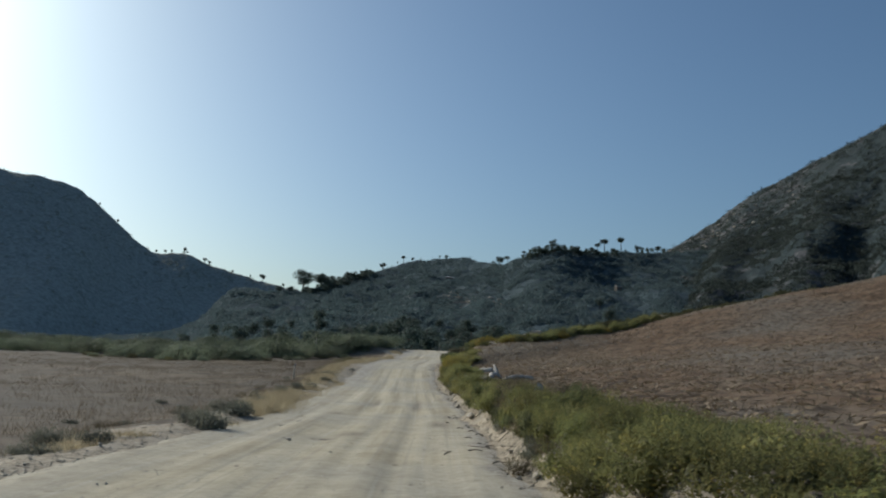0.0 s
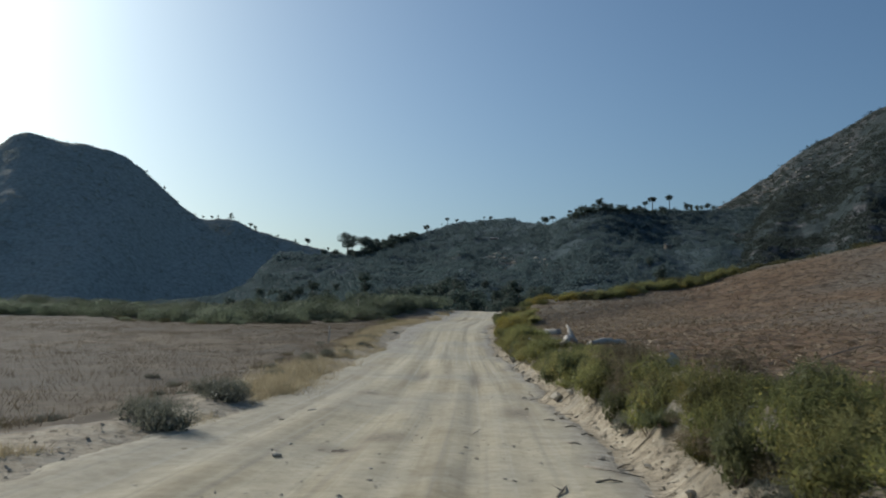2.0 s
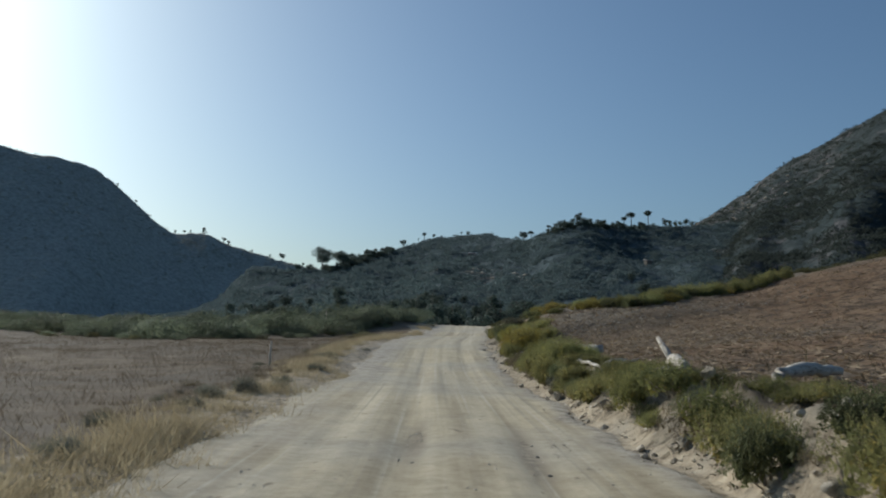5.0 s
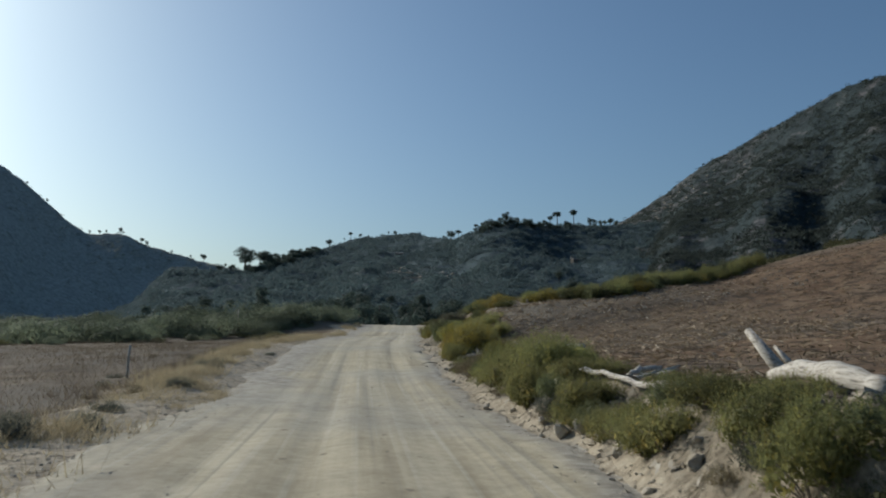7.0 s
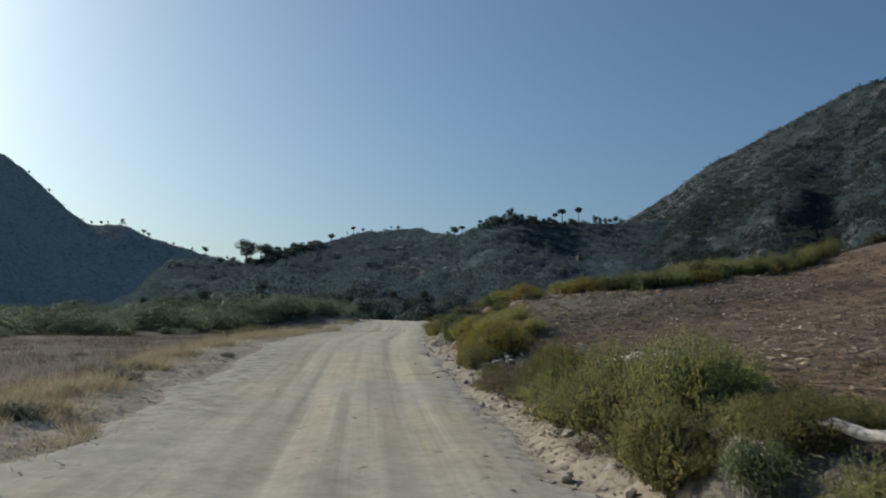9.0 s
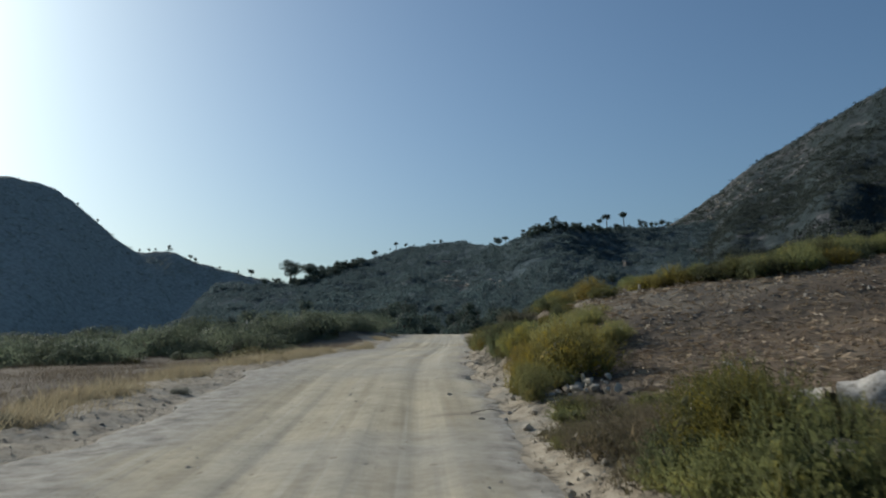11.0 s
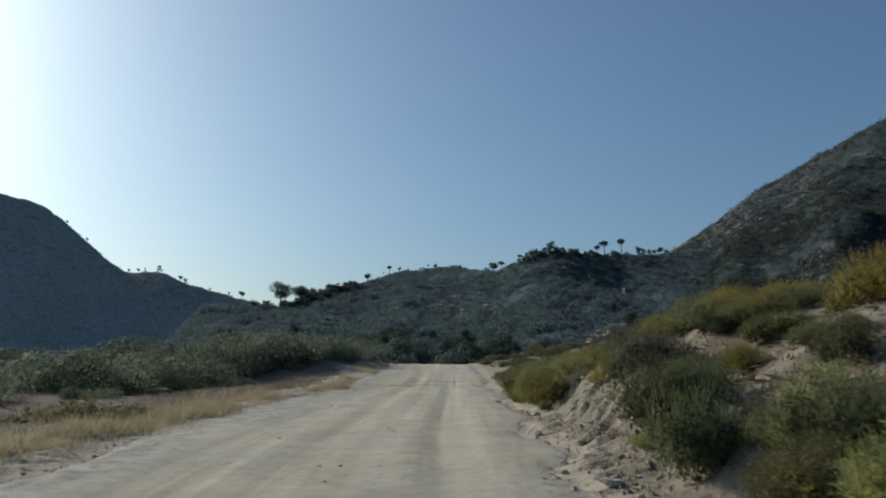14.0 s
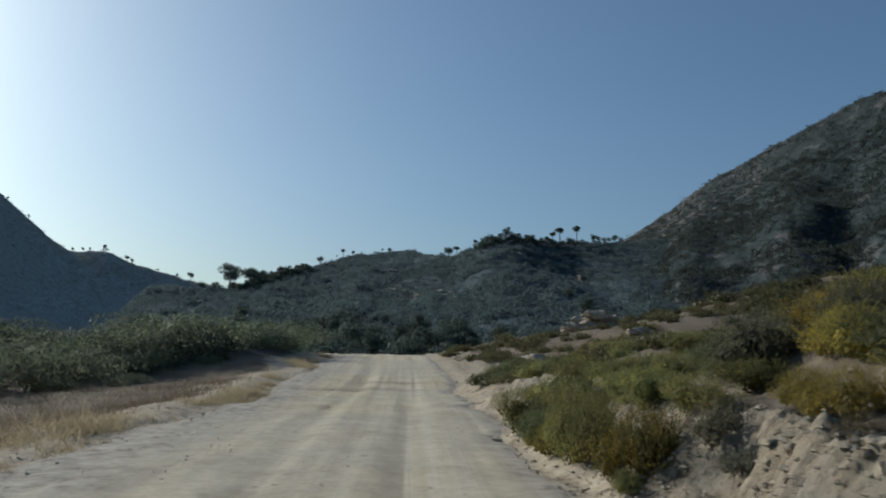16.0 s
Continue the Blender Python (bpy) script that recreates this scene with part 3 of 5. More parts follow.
def bare_right(az_, s_, x, y):
    """Rock showing along the crest and in ribs below it."""
    crest = step(0.80, 0.97, s_ + 0.22 * fbm(x / 40, y / 40, 3, 133)) * (1 - step(25, 31, az_))
    rib = np.exp(-((az_ - 27.6 - 1.5 * s_) / 0.35) ** 2) * step(0.2, 0.3, s_) * (1 - step(0.36, 0.46, s_))
    return 1.0 * crest * (0.5 + 1.3 * fbm(x / 16, y / 16, 4, 135, 0.6)) + rib + 0.9 * step(0.22, 0.34, fbm(x / 24, y / 24, 4, 137, 0.6))


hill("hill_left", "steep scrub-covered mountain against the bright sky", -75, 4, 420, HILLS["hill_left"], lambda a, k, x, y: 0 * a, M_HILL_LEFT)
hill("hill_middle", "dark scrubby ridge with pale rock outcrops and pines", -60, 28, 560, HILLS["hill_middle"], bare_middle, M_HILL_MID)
hill("hill_right", "steep rocky mountain slope with dark scrub", 4, 80, 420, HILLS["hill_right"], bare_right, M_HILL_RIGHT)


# ---- makers ----
def part(name, me, parent, label=""):
    ob = new(name, me)
    ob.parent = parent
    return tagged(ob, label) if label else ob


def tris(rng, base, way, length, width, three=False):
    """One narrow leaf a row: base points, directions, lengths and widths. three: plain triangles."""
    n = len(base)
    side = np.cross(way, rng.normal(size=(n, 3)))
    side /= np.linalg.norm(side, axis=1, keepdims=True) + 1e-9
    w, l = np.reshape(width, (-1, 1)), np.reshape(length, (-1, 1))
    if three:
        v = np.stack([base - side * w * 0.6, base + side * w * 0.6, base + way * l], 1).reshape(-1, 3)
        return v, np.arange(3 * n).reshape(n, 3)
    v = np.stack([base - side * w / 2, base + way * l * 0.45 + side * w * 0.55, base + way * l, base + way * l * 0.45 - side * w * 0.55], 1).reshape(-1, 3)
    return v, np.arange(4 * n).reshape(n, 4)


def sprigs(rng, base, way, length, k, leaf_l, leaf_w, spread=0.8, three=False):
    n = len(base)
    t = np.tile(np.linspace(0.15, 1.0, k), n)
    b, d = np.repeat(base, k, 0), np.repeat(way, k, 0)
    L = np.repeat(np.broadcast_to(length, (n,)), k)
    p = b + d * (L * t)[:, None]
    w = d + spread * rng.normal(size=p.shape)
    w /= np.linalg.norm(w, axis=1, keepdims=True)
    return tris(rng, p, w, leaf_l * rng.uniform(0.6, 1.3, len(p)), leaf_w * rng.uniform(0.7, 1.3, len(p)), three)


def tube_data(path, radii, sides=6):
    """Verts and faces of a tapered tube along a path."""
    path = [Vector(p) for p in path]
    v, f = [], []
    for i, p in enumerate(path):
        d = (path[min(i + 1, len(path) - 1)] - path[max(i - 1, 0)]).normalized()
        a = d.orthogonal().normalized()
        b = d.cross(a)
        for k in range(sides):
            q = 2 * math.pi * k / sides
            v.append(p + (a * math.cos(q) + b * math.sin(q)) * radii[i])
    for i in range(len(path) - 1):
        for k in range(sides):
            j = (k + 1) % sides
            f.append((i * sides + k, i * sides + j, i * sides + sides + j, i * sides + sides + k))
    f.append(tuple(range(sides - 1, -1, -1)))
    f.append(tuple(range((len(path) - 1) * sides, len(path) * sides)))
    return v, f


def joined(pieces):
    v, f, o = [], [], 0
    for pv, pf in pieces:
        v += [tuple(p) for p in pv]
        f += [tuple(int(i) + o for i in q) for q in pf]
        o += len(pv)
    return v, f


def make_bush(name, label, category, seed, material, n=620, k=5, leaf_l=0.11, leaf_w=0.028, sprig=0.20, lumps=9, flat=0.8, upright=0.4, three=False, shell=(70, 0.35, 0.72, 0.20)):
    """A shrub one metre in radius: stems and a ragged crown of sprigs on several lumps."""
    rng = np.random.default_rng(seed)
    bush = new(name)
    c = np.stack([rng.uniform(-0.62, 0.62, lumps), rng.uniform(-0.62, 0.62, lumps), rng.uniform(0.15, 0.55, lumps)], 1)
    rad = rng.uniform(0.28, 0.48, lumps)
    c[0], rad[0] = (0, 0, 0.45), 0.5
    which = rng.integers(0, lumps, n * 2)
    d = rng.normal(size=(n * 2, 3))
    d[:, 2] = np.abs(d[:, 2]) - 0.25
    d /= np.linalg.norm(d, axis=1, keepdims=True)
    p = c[which] + d * (rad[which] * rng.uniform(0.45, 1.0, n * 2))[:, None]
    p[:, 2] *= flat
    inside = (np.linalg.norm(p[:, None] - c * (1, 1, flat), axis=2) < rad * 0.62).any(1)
    keep = np.where((~inside) & (p[:, 2] > 0.02))[0][:n]
    p, d = p[keep], d[keep]
    way = d + upright * np.array((0, 0, 1)) + 0.35 * rng.normal(size=p.shape)
    way /= np.linalg.norm(way, axis=1, keepdims=True)
    v, f = sprigs(rng, p, way, sprig * rng.uniform(0.5, 1.35, len(p)), k, leaf_l, leaf_w, 0.8, three)
    # the dense heart of the bush: a loose shell of overlapping leaf facets inside each lump
    m = shell[0] * lumps
    own = np.repeat(np.arange(lumps), shell[0])
    e = rng.normal(size=(m, 3))
    e /= np.linalg.norm(e, axis=1, keepdims=True)
    g = (c[own] + e * (rad[own] * rng.uniform(shell[1], shell[2], m))[:, None]) * (1, 1, flat)
    a = np.cross(e, rng.normal(size=(m, 3)))
    a /= np.linalg.norm(a, axis=1, keepdims=True)
    w = (shell[3] * rad[own] * rng.uniform(0.6, 1.2, m))[:, None]
    o = np.cross(e, a) + (shell[4] if len(shell) > 4 else 0.3) * rng.normal(size=(m, 3))
    heart = np.stack([g - a * w, g + a * w, g + o * w * 1.2], 1)
    heart[:, :, 2] = np.maximum(heart[:, :, 2], -0.05)
    v = np.concatenate([v, heart.reshape(-1, 3)])
    f = np.concatenate([f, np.arange(3 * m).reshape(m, 3) + len(f) * 3])
    twigs = []
    for j in range(lumps):
        top = Vector(c[j] * (1, 1, flat))
        mid = top * 0.5 + Vector(rng.normal(size=3) * 0.05)
        twigs.append(tube_data([(0.04 * math.cos(j), 0.04 * math.sin(j), -0.15), mid, top], [0.025, 0.018, 0.008], 4))
    part("stem", make_mesh("stem", *joined(twigs), M_TWIG), bush, "thin grey twigs")
    part("foliage", make_mesh("foliage", v, f, material, False), bush)
    return tagged(bush, label, category)


protos = []


def proto(ob):
    """Parks a model under the ground at its own place; it becomes the first copy."""
    protos.append(ob)
    return [ob, False]


def put(pr, x, y, sx, sy, sz, turn, sink=0.05, tilt=0.0, group=""):
    ob, used = pr
    m = pose(x, y, float(land(x, y)) - sink, tilt, tilt * 0.6, turn) @ Matrix.Diagonal((sx, sy, sz, 1))
    if used:
        ob = copy_thing(ob, m @ Matrix.Diagonal((1 / ob.scale.x, 1 / ob.scale.y, 1 / ob.scale.z, 1)))
    else:
        ob.matrix_basis = m
        pr[1] = True
    return tagged(ob, group=group) if group else ob


GORSE = [proto(make_bush("gorse_bush", "yellow-green gorse bush beside the dirt road", "bush", s, M_GORSE, 660, 5, 0.076, 0.022, 0.22, 11, 0.85, 0.45, True, (48, 0.38, 0.74, 0.23))) for s in (1, 2, 3, 4)]
FINE = [proto(make_bush("gorse_bush", "yellow-green gorse bush beside the dirt road", "bush", s, M_GORSE, 1050, 6, 0.052, 0.013, 0.17, 14, 0.85, 0.6, True, (80, 0.38, 0.72, 0.14))) for s in (51, 52, 53)]
BLOOM = [proto(make_bush("gorse_bush", "gorse bush with yellow-tipped sprigs on the bank", "bush", s, M_GORSE_BLOOM, 560, 5, 0.105, 0.031, 0.22, 11, 0.85, 0.45, True)) for s in (5, 6)]
GREEN = [proto(make_bush("broom_bush", "dark green broom bush on the bank", "bush", s, M_SCRUB, 800, 6, 0.056, 0.019, 0.14, 13, 0.85, 0.35, True, (45, 0.38, 0.76, 0.21))) for s in (11, 12, 13)]
SCRUB = [proto(make_bush("scrub_bush", "dense grey-green scrub bush on dry ground", "bush", s, M_FARSCRUB, 200, 4, 0.034, 0.022, 0.05, 10, 0.85, 0.0, True, (330, 0.86, 1.02, 0.07, 0.12))) for s in (14, 15, 16)]
SLOPE = [proto(make_bush("slope_shrub", "low olive shrub on the dry slope", "shrub", s, M_SLOPE, 190, 5, 0.12, 0.055, 0.16, 11, 0.85, 0.3, True, (45, 0.45, 0.85, 0.20))) for s in (17, 18)]
DUSTY = [proto(make_bush("dusty_shrub", "low grey-green shrub coated in road dust", "shrub", s, M_DUSTY, 900, 6, 0.055, 0.014, 0.18, 10, 0.8, 0.5, True, (45, 0.38, 0.74, 0.2))) for s in (21, 22)]
WITHER = [proto(make_bush("withered_shrub", "withered brown shrub with bare twigs on the bank", "shrub", s, M_BROWN_SCRUB, 620, 6, 0.07, 0.010, 0.24, 9, 0.75, 0.6, True, (24, 0.38, 0.74, 0.16))) for s in (31, 32)]
HERO = [proto(make_bush("gorse_bush", "dense flowering gorse bush on the edge of the cut bank", "bush", s, m_, 2100, 7, 0.046, 0.0105, 0.17, 16, 0.85, 0.6, True, (110, 0.35, 0.68, 0.13))) for s, m_ in ((7, M_GORSE_BLOOM), (8, M_GORSE))]
HEROGREEN = proto(make_bush("broom_bush", "dense dark green broom bush on the cut bank", "bush", 9, M_SCRUB, 1700, 7, 0.044, 0.013, 0.13, 16, 0.85, 0.45, True, (110, 0.35, 0.68, 0.13)))
BRUSH = [proto(make_bush("brush", "large grey-brown leafless brush on top of the cut bank", "bush", s, M_BRUSH, 700, 6, 0.09, 0.016, 0.24, 13, 0.85, 0.5, True)) for s in (35, 36)]

R = random.Random(7)


def shrub(pr, x, y, radius, tall, turn, group, sink=0.05, tilt=0.0):
    """Sets a shrub of that radius and height on the land."""
    me = next(o for o in pr[0].children if o.name.startswith("foliage")).data
    top = max(v.co.z for v in me.vertices) if "top" not in me else me["top"]
    me["top"] = top
    return put(pr, x, y, radius * R.uniform(0.9, 1.15), radius * R.uniform(0.9, 1.15), tall / top, turn, sink, tilt, group)


CLEAR = ((2.45, 3.1, 35.2, 38.6), (2.5, 3.0, 40.0, 41.7), (3.0, 3.8, 31.6, 34.8), (1.5, 3.4, 64.5, 69.6), (2.9, 4.8, 45.6, 47.4), (2.75, 3.2, 18.6, 19.6))    # round the logs, the block and the bare face of the cut


def row(kinds, n, ys_, off, size, tall, side, group):
    """A ragged row of shrubs along the road: off is the distance from its edge."""
    for k in range(n):
        y = ys_[0] + (ys_[1] - ys_[0]) * (k + R.random()) / n
        o = R.uniform(*off)
        x = float(edge_r(y)) + o if side > 0 else float(edge_l(y)) - o
        q = R.random()
        gap = 0.6 * size[0]
        if any(a - gap < x < b_ + gap and c_ - gap < y < d_ + gap for a, b_, c_, d_ in CLEAR):
            continue
        shrub(R.choice(kinds), x, y, size[0] + (size[1] - size[0]) * q, tall[0] + (tall[1] - tall[0]) * (0.6 * q + 0.4 * R.random()), R.uniform(0, 360), group, 0.05, R.uniform(-6, 6))


# right verge: thick along the top and face of the bank
for kinds, spots in (
    (FINE, ((2.37, 28.5, 0.5, 0.62), (2.05, 20.6, 0.45, 0.62), (2.12, 16.9, 0.38, 0.6), (2.34, 12.9, 0.4, 0.65), (2.43, 10.9, 0.52, 0.6), (2.0, 10.6, 0.36, 0.38), (2.27, 9.2, 0.5, 0.62), (2.55, 8.3, 0.55, 0.58), (2.5, 18.2, 0.45, 0.5), (1.98, 8.7, 0.42, 0.5), (2.05, 9.8, 0.42, 0.55), (2.25, 7.6, 0.5, 0.55), (2.6, 9.9, 0.5, 0.6), (2.15, 11.9, 0.4, 0.55), (2.45, 15.4, 0.45, 0.55),
            (1.9, 42.9, 0.52, 0.62), (2.26, 37.1, 0.46, 0.6), (2.14, 31.5, 0.42, 0.62), (1.98, 23.8, 0.46, 0.7), (2.4, 24.6, 0.46, 0.55), (1.98, 39.6, 0.5, 0.74), (2.35, 38.5, 0.34, 0.5), (2.14, 35.2, 0.3, 0.44), (2.07, 33.9, 0.34, 0.55), (2.48, 33.8, 0.42, 0.46),
            (2.25, 32.5, 0.42, 0.6), (2.52, 32.4, 0.38, 0.42), (2.25, 31.4, 0.38, 0.6), (2.11, 45.0, 0.42, 0.52), (1.92, 41.1, 0.5, 0.85), (1.97, 39.8, 0.36, 0.55), (3.14, 41.3, 0.42, 0.48), (2.25, 37.3, 0.36, 0.4), (1.98, 45.5, 0.25, 0.32), (2.47, 44.3, 0.32, 0.3), (2.3, 30.0, 0.45, 0.6), (2.4, 27.3, 0.42, 0.55), (2.23, 27.1, 0.5, 0.7), (2.11, 23.0, 0.38, 0.7), (2.25, 21.07, 0.4, 0.65), (2.09, 20.3, 0.4, 0.65), (2.23, 17.0, 0.5, 0.7), (2.39, 15.2, 0.5, 0.75), (2.1, 14.3, 0.3, 0.5), (2.42, 42.5, 0.5, 0.88), (2.3, 40.5, 0.5, 0.95), (2.77, 40.7, 0.45, 0.74), (2.15, 43.7, 0.45, 0.85), (1.92, 42.2, 0.4, 0.8), (1.95, 39.9, 0.36, 0.85))),
    (GREEN, ((1.98, 13.3, 0.32, 0.72), (2.9, 14.1, 0.34, 0.52), (2.2, 26.5, 0.42, 0.72), (2.08, 23.1, 0.42, 0.7), (2.35, 21.8, 0.4, 0.5), (2.7, 25.6, 0.4, 0.42), (2.11, 18.7, 0.25, 0.6))),
    (WITHER, ((2.15, 28.9, 0.36, 0.6), (2.0, 11.6, 0.28, 0.32), (1.58, 11.4, 0.28, 0.4), (1.84, 48.5, 0.3, 0.38), (1.92, 47.4, 0.42, 0.55), (1.95, 45.9, 0.4, 0.5), (2.3, 48.0, 0.36, 0.36), (2.24, 47.0, 0.28, 0.36), (2.45, 19.6, 0.34, 0.42), (2.2, 18.9, 0.3, 0.4), (2.47, 20.0, 0.3, 0.5), (2.62, 20.1, 0.35, 0.55), (1.72, 48.75, 0.14, 0.3), (1.78, 47.8, 0.18, 0.37), (2.02, 47.3, 0.24, 0.5), (2.19, 46.6, 0.24, 0.58), (2.35, 47.2, 0.3, 0.5))),
    (DUSTY, ((2.14, 32.2, 0.26, 0.36), (1.98, 38.2, 0.28, 0.42), (2.0, 17.8, 0.26, 0.3))),
    (HERO, ((2.37, 45.4, 0.5, 0.74), (2.1, 52.7, 0.45, 0.75)))):
    for k, (x, y, r_, h) in enumerate(spots):
        shrub(kinds[k % len(kinds)], x, y, r_, h, 31 * x + 17 * y, "gorse along the road" if kinds not in (WITHER, DUSTY) else "withered shrubs on the bank")
row(FINE + GREEN[:1], 16, (3, 15), (0.7, 1.6), (0.42, 0.65), (0.38, 0.62), 1, "gorse along the road")
row(FINE + GREEN[:1], 8, (3, 14), (1.5, 2.4), (0.35, 0.6), (0.25, 0.45), 1, "gorse along the road")
row(FINE + GREEN[:1], 12, (15, 25), (0.7, 1.4), (0.32, 0.5), (0.25, 0.42), 1, "gorse along the road")
row(FINE + GREEN, 16, (24, 35), (0.85, 1.5), (0.28, 0.48), (0.22, 0.4), 1, "gorse along the road")
row(FINE + GREEN[:1], 9, (36, 41.5), (0.7, 1.6), (0.3, 0.46), (0.22, 0.42), 1, "gorse along the road")
row(FINE + GREEN[:2], 13, (41.3, 45.6), (0.7, 1.7), (0.34, 0.5), (0.34, 0.52), 1, "gorse along the road")
row(FINE + GREEN[:1] + DUSTY[:1], 22, (12, 46.5), (0.38, 0.62), (0.18, 0.32), (0.18, 0.34), 1, "gorse along the road")
row(WITHER + DUSTY[:1] + FINE[:1], 20, (12, 51), (0.25, 0.6), (0.2, 0.36), (0.18, 0.34), 1, "withered shrubs on the bank")
row(WITHER + DUSTY, 8, (12, 26), (0.2, 0.6), (0.18, 0.32), (0.15, 0.28), 1, "withered shrubs on the bank")
row(WITHER, 10, (14, 25), (0.4, 1.5), (0.35, 0.55), (0.35, 0.55), 1, "withered shrubs on the bank")
for x, y, s, h, k in ((2.15, 35.0, 0.5, 0.55, 1), (2.45, 34.6, 0.5, 0.5, 4), (2.4, 35.5, 0.42, 0.42, 0), (2.3, 36.9, 0.38, 0.42, 2), (2.9, 36.0, 0.4, 0.32, 1), (2.1, 35.8, 0.48, 0.6, 3), (2.15, 36.6, 0.45, 0.55, 4), (2.05, 37.4, 0.45, 0.55, 0), (2.0, 34.3, 0.5, 0.6, 2), (2.0, 38.4, 0.42, 0.6, 4), (1.95, 39.6, 0.5, 0.8, 0),
                      (2.9, 41.9, 0.7, 0.75, 1), (3.25, 42.2, 0.65, 0.65, 2), (2.5, 42.4, 0.55, 0.75, 0), (2.5, 45.0, 0.4, 0.5, 0), (2.8, 44.0, 0.5, 0.32, 4), (3.2, 44.6, 0.5, 0.3, 1), (3.1, 40.3, 0.55, 0.5, 2), (2.75, 39.2, 0.52, 0.48, 3), (3.1, 39.0, 0.5, 0.42, 0), (2.45, 39.4, 0.5, 0.5, 1)):
    shrub((FINE + FINE[:1] + GREEN[:1])[k], x, y, 0.7 * s, 0.78 * h, 37 * x + 23 * y, "gorse along the road")
shrub(FINE[1], 2.5, 45.6, 0.48, 0.74, 40, "gorse along the road")
shrub(FINE[2], 2.75, 45.9, 0.32, 0.55, 140, "gorse along the road")
for x, y in ((1.9, 48.4), (2.4, 49.0), (2.2, 50.1), (2.8, 48.3), (3.0, 49.4), (2.1, 49.5), (2.5, 50.8)):
    shrub(R.choice(WITHER + GORSE[:1]), x, y, 0.32, 0.30, 90 * x, "withered shrubs on the bank")
for k in range(8):
    x, y = 1.85 + 1.3 * R.random(), 46.9 + 4.2 * R.random()
    shrub(R.choice(WITHER + DUSTY[:1] + GORSE[:1]), x, y, R.uniform(0.24, 0.36), R.uniform(0.18, 0.28), R.uniform(0, 360), "withered shrubs on the bank")
# the big bush beyond the gap, and those on the cut bank and the slope above it
YELLOW, OLIVE, BROOM = HERO[0], HERO[1], HEROGREEN
for k, spots in (
    (YELLOW, ((2.95, 54.3, 1.0, 1.1), (2.65, 57.2, 0.65, 0.85), (3.97, 78.5, 0.36, 0.5), (3.0, 73.4, 0.42, 0.5), (4.5, 70.3, 0.3, 0.42), (5.3, 70.8, 0.5, 0.62), (3.05, 66.1, 0.26, 0.3), (3.95, 68.8, 0.34, 0.46),
              (4.1, 63.7, 0.34, 0.44), (5.15, 63.0, 0.34, 0.3), (5.2, 62.6, 0.46, 0.74), (5.35, 65.3, 0.5, 0.42), (4.14, 63.85, 0.24, 0.45), (4.46, 61.8, 0.22, 0.28), (2.3, 54.9, 0.5, 0.82), (2.12, 53.9, 0.32, 0.8), (3.2, 71.05, 0.44, 0.8), (3.3, 73.0, 0.45, 0.6), (3.55, 66.7, 0.4, 0.5), (3.94, 56.9, 0.45, 0.62), (5.9, 72.0, 0.6, 0.7), (7.0, 72.6, 0.8, 0.9), (8.2, 73.4, 0.9, 1.0), (6.4, 69.4, 0.6, 0.8), (4.9, 66.3, 0.4, 0.5))),
    (OLIVE, ((3.35, 56.2, 0.9, 0.95), (3.6, 58.3, 0.75, 0.75), (4.25, 58.5, 0.6, 0.55), (2.5, 53.4, 0.45, 0.5), (2.52, 58.9, 0.52, 0.58), (3.05, 60.4, 0.42, 0.4), (3.1, 76.0, 0.45, 0.8), (2.95, 70.7, 0.2, 0.27),
             (4.85, 79.5, 0.6, 0.62), (4.6, 75.5, 0.5, 0.56), (5.1, 74.8, 0.5, 0.55), (3.2, 65.4, 0.3, 0.5), (2.95, 72.4, 0.5, 0.75), (4.85, 64.1, 0.5, 0.42), (4.4, 62.3, 0.26, 0.28), (3.85, 71.1, 0.42, 0.48),
             (4.9, 71.8, 0.5, 0.42), (4.0, 72.5, 0.5, 0.55), (4.2, 74.0, 0.5, 0.5), (3.6, 74.6, 0.45, 0.6), (5.6, 66.8, 0.4, 0.4), (5.35, 61.5, 0.42, 0.48), (4.9, 65.3, 0.45, 0.45), (4.8, 68.1, 0.6, 0.5), (4.68, 64.35, 0.3, 0.4), (4.45, 59.7, 0.62, 0.5), (4.3, 62.2, 0.3, 0.3), (4.4, 56.6, 0.5, 0.58), (2.48, 57.8, 0.42, 0.55), (3.1, 59.9, 0.5, 0.75), (3.0, 72.2, 0.55, 0.85))),
    (BROOM, ((3.1, 59.1, 0.6, 0.62), (2.75, 61.7, 0.5, 0.75), (3.05, 62.2, 0.42, 0.6), (2.65, 60.7, 0.36, 0.36), (3.35, 63.0, 0.4, 0.55), (5.0, 72.8, 0.48, 0.5), (4.8, 69.0, 0.55, 0.6), (4.65, 66.0, 0.52, 0.48), (5.3, 68.2, 0.5, 0.55), (3.0, 75.0, 0.4, 0.6), (3.9, 76.2, 0.5, 0.5), (5.4, 64.9, 0.4, 0.42), (2.58, 60.9, 0.36, 0.9), (2.93, 58.8, 0.32, 0.68), (4.15, 61.3, 0.32, 0.55), (4.67, 65.5, 0.3, 0.34), (2.68, 62.0, 0.46, 0.8), (2.75, 60.8, 0.36, 0.42)))):
    for x, y, r_, h in spots:
        shrub(k, x, y, r_, h, 31 * x + 17 * y, "gorse along the road")
for x, y, r_, h, k in ((3.3, 64.9, 0.52, 0.62, 0), (3.7, 65.2, 0.55, 0.62, 1), (5.3, 72.4, 0.6, 0.82, 0), (5.9, 71.4, 0.6, 0.75, 1), (3.72, 70.5, 0.34, 0.46, 0), (4.2, 67.4, 0.5, 0.5, 1), (6.6, 74.6, 0.7, 0.7, 0)):
    shrub(BRUSH[k], x, y, r_, h, 61 * x + 13 * y, "brush on the bank")
